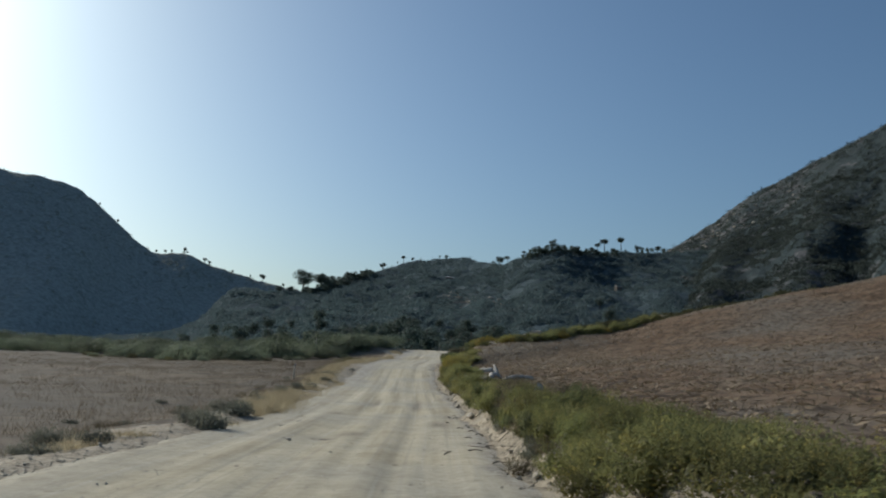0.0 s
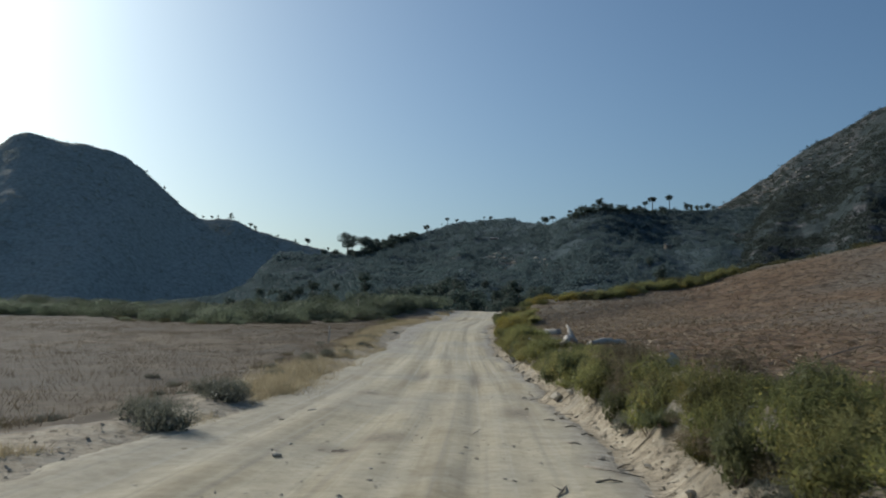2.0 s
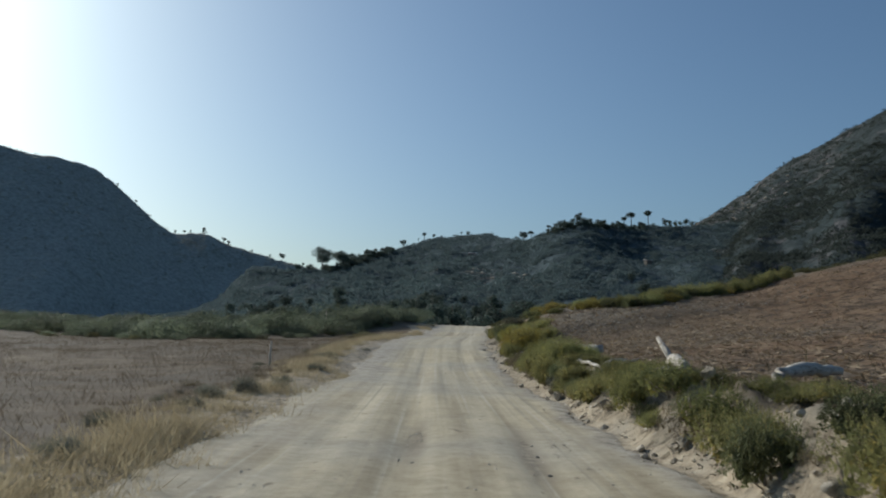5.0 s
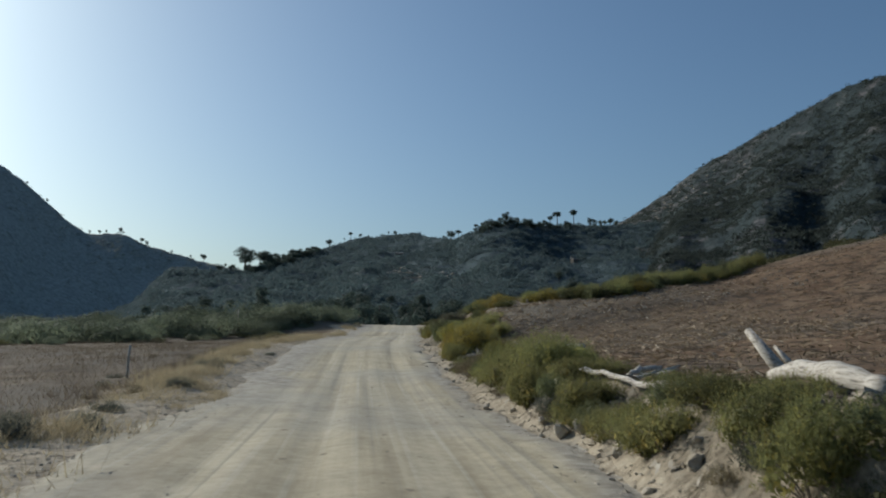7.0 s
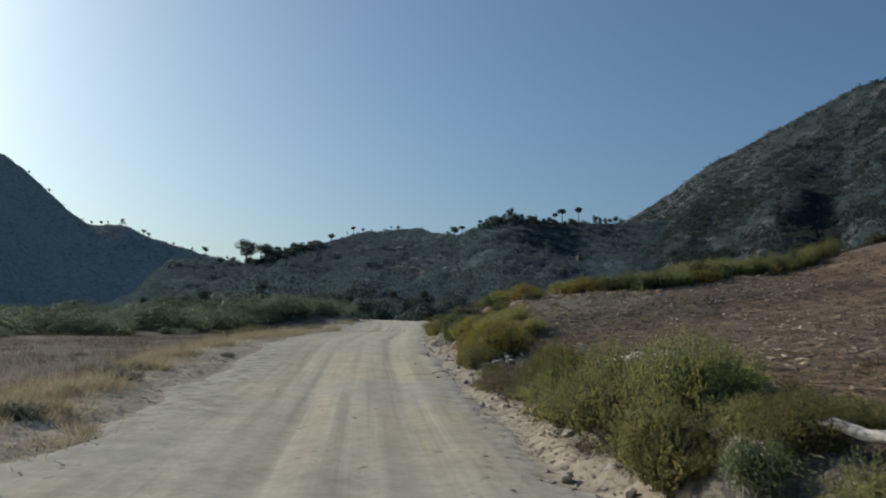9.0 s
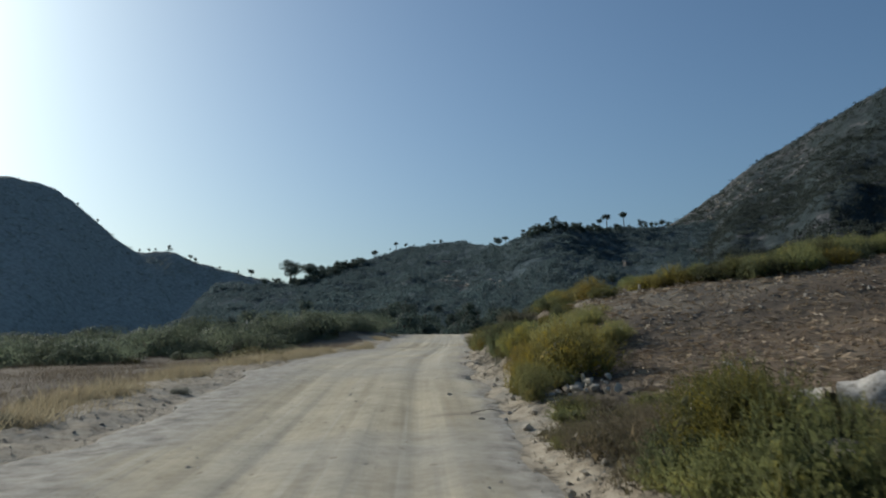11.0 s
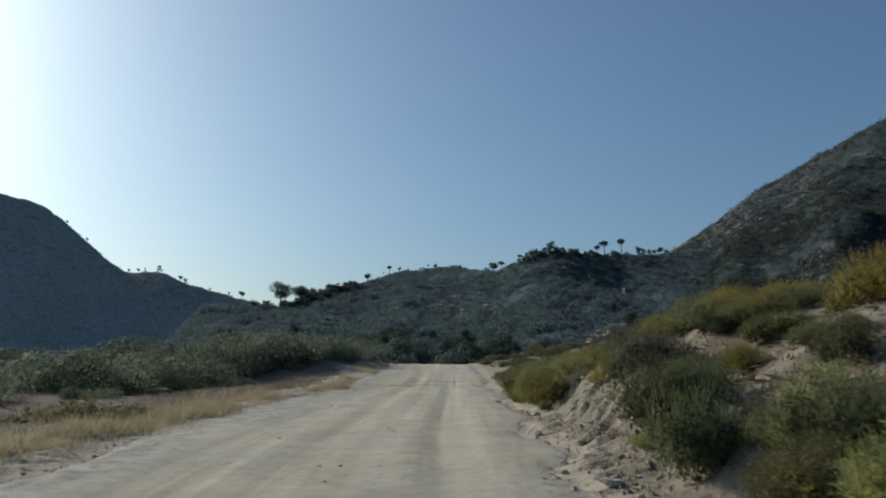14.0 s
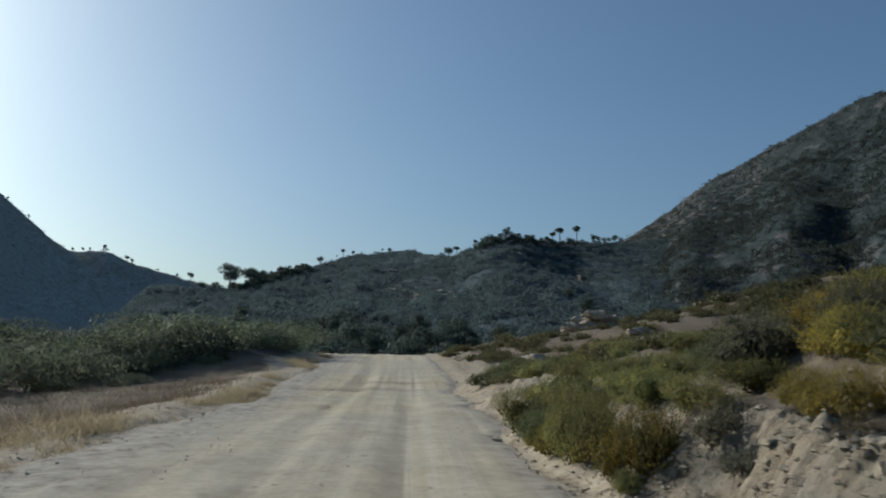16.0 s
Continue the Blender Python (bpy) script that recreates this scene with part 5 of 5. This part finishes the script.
def stone_mesh(name, seed, material, rough=0.35, sub=2):
    bm = bmesh.new()
    bmesh.ops.create_icosphere(bm, subdivisions=sub, radius=0.5)
    rng = np.random.default_rng(seed)
    o = Vector(rng.uniform(0, 50, 3))
    cuts = [Vector(c).normalized() for c in rng.normal(size=(6, 3))]
    for v in bm.verts:
        p = v.co.copy()
        for c in cuts:
            over = p.dot(c) - 0.27
            if over > 0:
                p -= c * over
        v.co = p * (1 + rough * (noise.noise(v.co * 2.2 + o) + 0.5 * noise.noise(v.co * 6 + o) + 0.3 * noise.noise(v.co * 13 + o)))
    me = bpy.data.meshes.new(name)
    bm.to_mesh(me)
    bm.free()
    me.materials.append(material)
    return me


STONES = [stone_mesh("stone", s, M_STONE) for s in range(6)]
ROCKS = [stone_mesh("rock", s + 20, M_ROCK, 0.5, 3) for s in range(5)]


def stone(name, me, x, y, size, turn, label, category="stone", sink=0.25, group="", z=None, tilt=0):
    ob = new(name, me)
    zz_ = (float(land(x, y)) if z is None else z) + size[2] * (0.5 - sink)
    ob.matrix_basis = pose(x, y, zz_, tilt, tilt * 0.7, turn) @ Matrix.Diagonal((*size, 1))
    return tagged(ob, label, category, group)


def gravel(rng, n):
    y = 5 + 95 * rng.uniform(0, 1, n) ** 1.3
    u = rng.beta(0.6, 0.9, n)
    return edge_l(y) + (edge_r(y) - edge_l(y)) * (u * 1.1 - 0.05), y


rng_g = np.random.default_rng(500)
px_, py_ = gravel(rng_g, 12000)
pz_ = land(px_, py_)
oct_v = np.array([(1, 0, 0), (-1, 0, 0), (0, 1, 0), (0, -1, 0), (0, 0, 1), (0, 0, -0.6)], float)
oct_f = np.array([(0, 2, 4), (2, 1, 4), (1, 3, 4), (3, 0, 4), (2, 0, 5), (1, 2, 5), (3, 1, 5), (0, 3, 5)])
gs = 0.006 + 0.022 * rng_g.uniform(0, 1, len(px_)) ** 5
gv = oct_v[None] * gs[:, None, None] * rng_g.uniform(0.6, 1.5, (len(px_), 6, 3)) * (1.2, 1.2, 0.5) + np.stack([px_, py_, pz_ + 0.02], 1)[:, None]
gf = oct_f[None] + 6 * np.arange(len(px_))[:, None, None]
tagged(new("gravel", make_mesh("gravel", gv.reshape(-1, 3), gf.reshape(-1, 3), M_STONE, False)), "loose pebbles and gravel scattered on the road", "gravel", kind="stuff")

# clods of dry earth along both margins
rng_c = np.random.default_rng(501)
NC = 11000
cy = 4 + 90 * rng_c.uniform(0, 1, NC) ** 1.2
out = rng_c.exponential(0.5, NC) - 0.35
left_side = rng_c.uniform(0, 1, NC) < 0.5
cx = np.where(left_side, edge_l(cy) - out, edge_r(cy) + out * 0.8 - 0.40 * (1 - step(26, 34, cy)))
cs = 0.006 + 0.028 * rng_c.uniform(0, 1, NC) ** 4 * (0.5 + np.clip(vnoise(cx * 0.8, cy * 0.8, 507) + 0.5, 0, 1))
cv = oct_v[None] * cs[:, None, None] * rng_c.uniform(0.6, 1.5, (NC, 6, 1)) * (1.2, 1.2, 0.5) + np.stack([cx, cy, land(cx, cy) + 0.01], 1)[:, None]
cf = oct_f[None] + 6 * np.arange(NC)[:, None, None]
tagged(new("earth_clods", make_mesh("earth_clods", cv.reshape(-1, 3), cf.reshape(-1, 3), M_ROCK, False)), "crumbled clods of dry earth along the road's margins", "clods", kind="stuff")

# crumbled earth on the face of the bank
rng_b = np.random.default_rng(503)
NB = 15000
by = np.where(rng_b.uniform(0, 1, NB) < 0.5, rng_b.uniform(54, 74, NB), rng_b.uniform(8, 50, NB))
bx = edge_r(by) + track(BANK_W, by) * np.where(by > 54, rng_b.uniform(0.02, 1.0, NB) ** 0.6, rng_b.uniform(0.02, 1.0, NB))
bs = (0.006 + 0.026 * rng_b.uniform(0, 1, NB) ** 3) * (0.4 + 1.2 * np.clip(vnoise(bx * 1.5, by * 1.5, 509) + 0.5, 0, 1))
bv = oct_v[None] * bs[:, None, None] * rng_b.uniform(0.5, 1.5, (NB, 6, 3)) * (1.1, 1.1, 0.8) + np.stack([bx, by, land(bx, by) + 0.1 * bs], 1)[:, None]
tagged(new("crumbled_earth", make_mesh("crumbled_earth", bv.reshape(-1, 3), (oct_f[None] + 6 * np.arange(NB)[:, None, None]).reshape(-1, 3), M_ROCK, False)), "crumbled sandy earth and small stones on the bank", "earth", kind="stuff")

# stones at the foot of the bank
for k in range(190):
    y = R.uniform(10, 56) if k < 130 else R.uniform(50, 76)
    o = R.gauss(0.12, 0.28)
    s = 0.04 + 0.14 * R.random() ** 2.5
    stone("stone", STONES[k % 6], float(edge_r(y)) + o, y, (s, s * R.uniform(0.7, 1.3), s * R.uniform(0.5, 0.9)), R.uniform(0, 360), "pale stone fallen at the foot of the bank", group="stones along the bank")
for k in range(70):
    y = R.uniform(58, 78) if k < 45 else R.uniform(14, 46)
    o = R.uniform(0.55 if k < 45 else 0.15, 1.1) * float(track(BANK_W, y))
    s = R.uniform(0.10, 0.26)
    stone("rock", ROCKS[k % 5], float(edge_r(y)) + o, y, (s, s * R.uniform(0.8, 1.4), s * R.uniform(0.6, 1.0)), R.uniform(0, 360), "sandy rock jutting from the cut bank", "rock", 0.45, "rocks in the cut bank", None, R.uniform(-20, 20))
for k in range(45):
    y = R.uniform(62.5, 71)
    o = R.uniform(0.5, 1.0) * float(track(BANK_W, y))
    s = 0.03 + 0.10 * R.random() ** 2
    stone("rock", ROCKS[k % 5], float(edge_r(y)) + o, y, (s, s * R.uniform(0.8, 1.5), s * R.uniform(0.7, 1.3)), R.uniform(0, 360), "crumbling piece of sandy rock in the cut bank", "rock", 0.4, "rocks in the cut bank", None, R.uniform(-30, 30))
# heap of rubble beside the big bush
for k in range(60):
    x, y = 2.78 + R.gauss(0, 0.28), 52.8 + R.gauss(0, 0.45)
    s = R.uniform(0.05, 0.17)
    stone("stone", STONES[k % 6], x, y, (s, s * R.uniform(0.7, 1.3), s * R.uniform(0.5, 0.9)), R.uniform(0, 360), "pale rubble stone heaped at the field's edge", group="heap of rubble", sink=0.1 - 0.4 * R.random() * (abs(x - 3) < 0.4))
for x, y, sx, sz in ((1.62, 18.25, 0.09, 0.07), (1.80, 37.0, 0.32, 0.28), (1.97, 36.7, 0.24, 0.24), (1.77, 37.9, 0.2, 0.18), (1.84, 24.8, 0.24, 0.18), (1.70, 23.0, 0.30, 0.22), (1.95, 22.6, 0.18, 0.14), (2.02, 23.4, 0.26, 0.2), (1.9, 23.9, 0.2, 0.18), (-2.6, 20.4, 0.27, 0.08), (-2.2, 15.7, 0.2, 0.08), (-2.9, 19.2, 0.14, 0.06)):
    stone("stone", STONES[int(31 * y) % 6], x, y, (sx, 0.8 * sx, sz), 77 * y, "pale angular stone lying on the road's margin", group="stones along the bank", sink=0.2)
for x, y, sx, sz in ((2.62, 53.3, 0.17, 0.09), (2.96, 53.1, 0.11, 0.24), (2.80, 52.9, 0.14, 0.13), (2.88, 52.2, 0.08, 0.20), (2.72, 52.6, 0.15, 0.10), (2.95, 51.46, 0.14, 0.10), (3.1, 51.45, 0.13, 0.15)):
    stone("stone", STONES[int(53 * y) % 6], x, y, (sx, 0.75 * sx, sz), 77 * y, "pale angular rubble stone at the field's edge", group="heap of rubble", sink=0.1)
for k in range(40):
    x = 4.7 + 2.4 * R.random()
    y = 60.6 + 0.6 * (x - 4.7) + R.gauss(0, 0.5)
    s = 0.05 + 0.10 * R.random() ** 2
    stone("stone", STONES[k % 6], x, y, (s, s * R.uniform(0.7, 1.3), s * R.uniform(0.5, 0.9)), R.uniform(0, 360), "grey stone strewn on the stony slope", group="stones on the slope", sink=0.2)
stone("stone", STONES[1], 6.42, 61.95, (0.13, 0.11, 0.24), 30, "pale upright stone at the end of the hedge", group="stones on the slope", sink=0.1)
stone("rock_outcrop", ROCKS[1], 5.68, 67.94, (0.34, 0.3, 0.3), 30, "bare pale rock outcrop on the scrubby slope", "rock", 0.2, "outcrops on the slope")
stone("boulder", STONES[3], 2.52, 46.5, (0.24, 0.22, 0.34), 15, "pale rounded boulder among the gorse", "boulder", sink=-0.3)
stone("stone_block", STONES[2], 3.0, 19.25, (0.24, 0.22, 0.32), 20, "pale square block of stone on the bank", sink=0.1)
# bare outcrops on the slope
for k in range(46):
    x, y = 18.0 + R.gauss(0, 0.95), 123 + R.gauss(0, 0.7)
    s = R.uniform(0.5, 1.2)
    stone("rock_outcrop", ROCKS[k % 5], x, y, (s * 1.7, s, s * R.uniform(0.55, 0.85)), R.uniform(-25, 25), "bare pale rock outcrop on the scrubby slope", "rock", 0.0, "outcrops on the slope", float(land(x, y)) - 0.1 + 1.3 * R.random() * max(0.0, 1 - abs(x - 18.2) / 2.6), R.uniform(-25, 25))
for x, y, sx, sz in ((25.6, 123, 0.9, 0.5), (26.5, 123.2, 0.6, 0.7), (31, 130, 2.2, 1.2), (32.5, 131, 1.6, 1.2), (29.5, 130, 1.4, 0.9), (11, 98, 1.6, 0.5), (14.5, 103, 2.0, 0.6), (8.8, 86, 1.2, 0.5), (11, 78, 1.4, 0.5), (7.2, 94, 1.6, 0.5)):
    stone("rock_outcrop", ROCKS[int(x) % 5], x, y, (sx, sx * 0.7, sz), 40 * x, "bare pale rock outcrop on the scrubby slope", "rock", 0.3, "outcrops on the slope")
# loose stones over the slope
rng_s = np.random.default_rng(502)
sy = 57 + 65 * rng_s.uniform(0, 1, 4000) ** 2.2
sx_ = edge_r(sy) + 0.8 + 16 * rng_s.uniform(0, 1, 4000) ** 1.5
ss = 0.012 + 0.05 * rng_s.uniform(0, 1, 4000) ** 4
sv = oct_v[None] * ss[:, None, None] * rng_s.uniform(0.5, 1.6, (4000, 6, 3)) * (1, 1, 0.7) + np.stack([sx_, sy, land(sx_, sy) + 0.01], 1)[:, None]
tagged(new("loose_stones", make_mesh("loose_stones", sv.reshape(-1, 3), (oct_f[None] + 6 * np.arange(4000)[:, None, None]).reshape(-1, 3), M_STONE, False)), "grey loose stones strewn over the dry slope", "stones", kind="stuff")


def make_log(name, label, path, radii, seed, stubs=(), wood=M_LOG):
    """A bleached trunk lying on the bank, rough, with broken ends and stubs."""
    rng = np.random.default_rng(seed)
    log = new(name)
    n = 14
    t = np.linspace(0, 1, n)
    p = np.stack([np.interp(t, np.linspace(0, 1, len(path)), [q[i] for q in path]) for i in range(3)], 1)
    p[1:-1] += 0.012 * rng.normal(size=(n - 2, 3))
    r = np.interp(t, np.linspace(0, 1, len(radii)), radii) * rng.uniform(0.85, 1.15, n)
    part("trunk", make_mesh("trunk", *tube_data(p.tolist(), r.tolist(), 10), wood), log)
    for s, e, rr in stubs:
        part("branch_stub", make_mesh("branch_stub", *tube_data([s, (Vector(s) + Vector(e)) / 2, e], [rr, rr * 0.8, rr * 0.5], 7), M_LOG), log)
    return tagged(log, label, "log")


def gz_(x, y, h=0.0):
    return (x, y, float(land(x, y)) + h)


make_log("fallen_log", "bleached fallen log with an upright broken stub on the bank", [(3.65, 34.9, 1.14), (3.45, 33.9, 1.24), (3.21, 32.8, 1.22), (3.1, 32.1, 1.12)], [0.07, 0.09, 0.10, 0.08], 1, [((3.74, 34.7, 1.08), (3.50, 35.15, 1.64), 0.085), ((3.5, 34.2, 1.26), (3.42, 34.4, 1.46), 0.035)])
make_log("fallen_log", "weathered white log on the brown field", [gz_(3.25, 28.9, 0.16), gz_(3.7, 29.2, 0.18), gz_(4.35, 29.5, 0.12)], [0.06, 0.09, 0.07], 2, (), M_LOG_ACROSS)
make_log("fallen_log", "thick pale log with a broken end on the bank", [gz_(3.46, 46.85, 0.08), gz_(3.62, 46.68, 0.11), gz_(3.95, 46.4, 0.12), gz_(4.6, 46.0, 0.13)], [0.10, 0.16, 0.19, 0.18], 3, (), M_LOG_ACROSS)
make_log("fallen_log", "thin bleached trunk lying among the gorse", [(2.30, 38.75, 0.92), (2.46, 38.55, 1.09), (2.60, 37.6, 1.06), (2.66, 36.6, 0.99), (2.85, 35.4, 0.98)], [0.025, 0.035, 0.04, 0.045, 0.05], 4)
make_log("fallen_log", "short piece of bleached wood in the gorse", [(2.72, 41.95, 1.40), (2.66, 41.5, 1.30), (2.60, 40.9, 1.22), (2.50, 40.3, 1.06)], [0.03, 0.045, 0.055, 0.045], 5)
make_log("dry_roots", "tangle of bleached dry roots at the field's edge", [gz_(2.95, 37.7, 0.10), gz_(3.2, 37.9, 0.16), gz_(3.55, 38.0, 0.12)], [0.03, 0.045, 0.03], 6,
         [(gz_(3.0, 37.6, 0.06), gz_(3.45, 37.75, 0.12), 0.03), (gz_(3.15, 37.8, 0.08), gz_(3.5, 38.3, 0.14), 0.028), (gz_(3.1, 38.1, 0.04), gz_(3.7, 37.8, 0.10), 0.03), (gz_(3.4, 37.95, 0.06), gz_(3.85, 38.05, 0.14), 0.025), (gz_(2.9, 37.9, 0.03), gz_(3.3, 37.55, 0.10), 0.028), (gz_(3.3, 37.7, 0.04), gz_(3.6, 37.5, 0.09), 0.022)])
for x, y, tip_x, tip_y in ((3.35, 47.6, 3.15, 47.6), (3.52, 47.9, 3.38, 47.9)):
    st = new("bent_stalk", make_mesh("bent_stalk", *tube_data([gz_(x, y, -0.03), gz_(x, y, 0.40), gz_((x + tip_x) / 2, y, 0.56), gz_(tip_x, tip_y, 0.61)], [0.02, 0.02, 0.018, 0.012], 5), M_LOG))
    tagged(st, "pale bent dry stalk rising from the gorse", "stalk", "sticks on the verge")
for x, y, dx, dy, dz in ((3.3, 22.6, 0.9, -0.3, 0.15), (2.75, 10.6, 0.55, -0.5, -0.12), (2.95, 10.3, 0.5, -0.15, 0.05), (2.6, 10.0, 0.3, -0.4, -0.15), (3.4, 16.0, 1.1, 0.3, 0.4), (2.6, 40.2, 0.1, 0.3, 0.35), (3.0, 46.0, 0.1, 0.2, 0.3), (1.0, 51.1, 0.5, 0.1, 0.0)):
    st = new("stick", make_mesh("stick", *tube_data([gz_(x, y, 0.12), Vector(gz_(x, y, 0.12)) + Vector((dx, dy, dz)) * 0.5 + Vector((0, 0, 0.05)), Vector(gz_(x, y, 0.12)) + Vector((dx, dy, dz))], [0.010, 0.008, 0.004], 5), M_TWIG))
    tagged(st, "dry bare stick on the verge", "stick", "sticks on the verge")


# twigs fallen on the road's margin
for k in range(16):
    x, y, q = (1.11, 15.5, -0.83) if k == 0 else (0.63, 13.9, 1.3) if k == 1 else (float(edge_r(11 + 0.9 * k)) - R.uniform(-0.1, 0.7), 11 + 0.9 * k, R.uniform(-2, 2))
    long_ = 0.75 if k == 0 else 0.5 if k == 1 else R.uniform(0.15, 0.4)
    dx, dy = long_ * math.cos(q), long_ * math.sin(q)
    st = new("twig", make_mesh("twig", *joined([tube_data([gz_(x, y, 0.03), gz_(x + dx * 0.5 + 0.04 * dy, y + dy * 0.5, 0.05), gz_(x + dx, y + dy, 0.03)], [0.012, 0.010, 0.005], 5), tube_data([gz_(x + dx * 0.5, y + dy * 0.5, 0.04), gz_(x + dx * 0.7 - 0.2 * dy, y + dy * 0.7 + 0.2 * dx, 0.06)], [0.007, 0.004], 5)]), M_TWIG))
    tagged(st, "forked dry twig lying on the road's margin", "twig", "twigs on the margin")


def make_hut(x, y, z, w, d, h, turn):
    hut = new("hut")
    bm = bmesh.new()
    bmesh.ops.create_cube(bm, size=1, matrix=Matrix.Translation((0, 0, h / 2 - 1)) @ Matrix.Diagonal((w, d, h + 2, 1)))
    me = bpy.data.meshes.new("wall")
    bm.to_mesh(me)
    bm.free()
    me.materials.append(M_WALL)
    part("wall", me, hut)
    bm = bmesh.new()
    bmesh.ops.create_cube(bm, size=1, matrix=pose(0, 0, h + 0.25, 8, 5, 0) @ Matrix.Diagonal((w * 1.25, d * 1.3, 0.15, 1)))
    bmesh.ops.bevel(bm, geom=bm.edges[:], offset=0.03, segments=1, affect="EDGES")
    me = bpy.data.meshes.new("roof")
    bm.to_mesh(me)
    bm.free()
    me.materials.append(M_TIN)
    part("roof", me, hut, "pale sheet metal roof")
    hut.matrix_basis = pose(x, y, z, 0, 0, turn)
    return tagged(hut, "small hut with a pale sheet roof on the hillside", "hut", "huts on the hillside")


hx, hy, hz = on_hill(15.0, 0.625, "hill_middle")
make_hut(hx, hy, hz + 0.8, 4.0, 3.0, 2.2, 20)
hx, hy, hz = on_hill(2.8, 0.735, "hill_middle")
make_hut(hx, hy, hz + 0.8, 6.0, 3.6, 2.0, -15)

# gorse on the bank before the gap
shrub(HERO[0], 2.98, 47.2, 0.5, 0.6, 60, "gorse along the road")


def make_post(x, y, tall):
    """A thin upright post set in the ground."""
    z = float(land(x, y))
    path = [(x, y, z - 0.25), (x + 0.01, y, z + tall * 0.5), (x + 0.03, y, z + tall)]
    return tagged(new("post", make_mesh("post", *tube_data(path, [0.04, 0.036, 0.032], 8), M_LOG)), "thin pale wooden post standing in the scrub", "post")


make_post(-11.58, 99.31, 1.78)
make_post(-6.73, 47.95, 0.85)
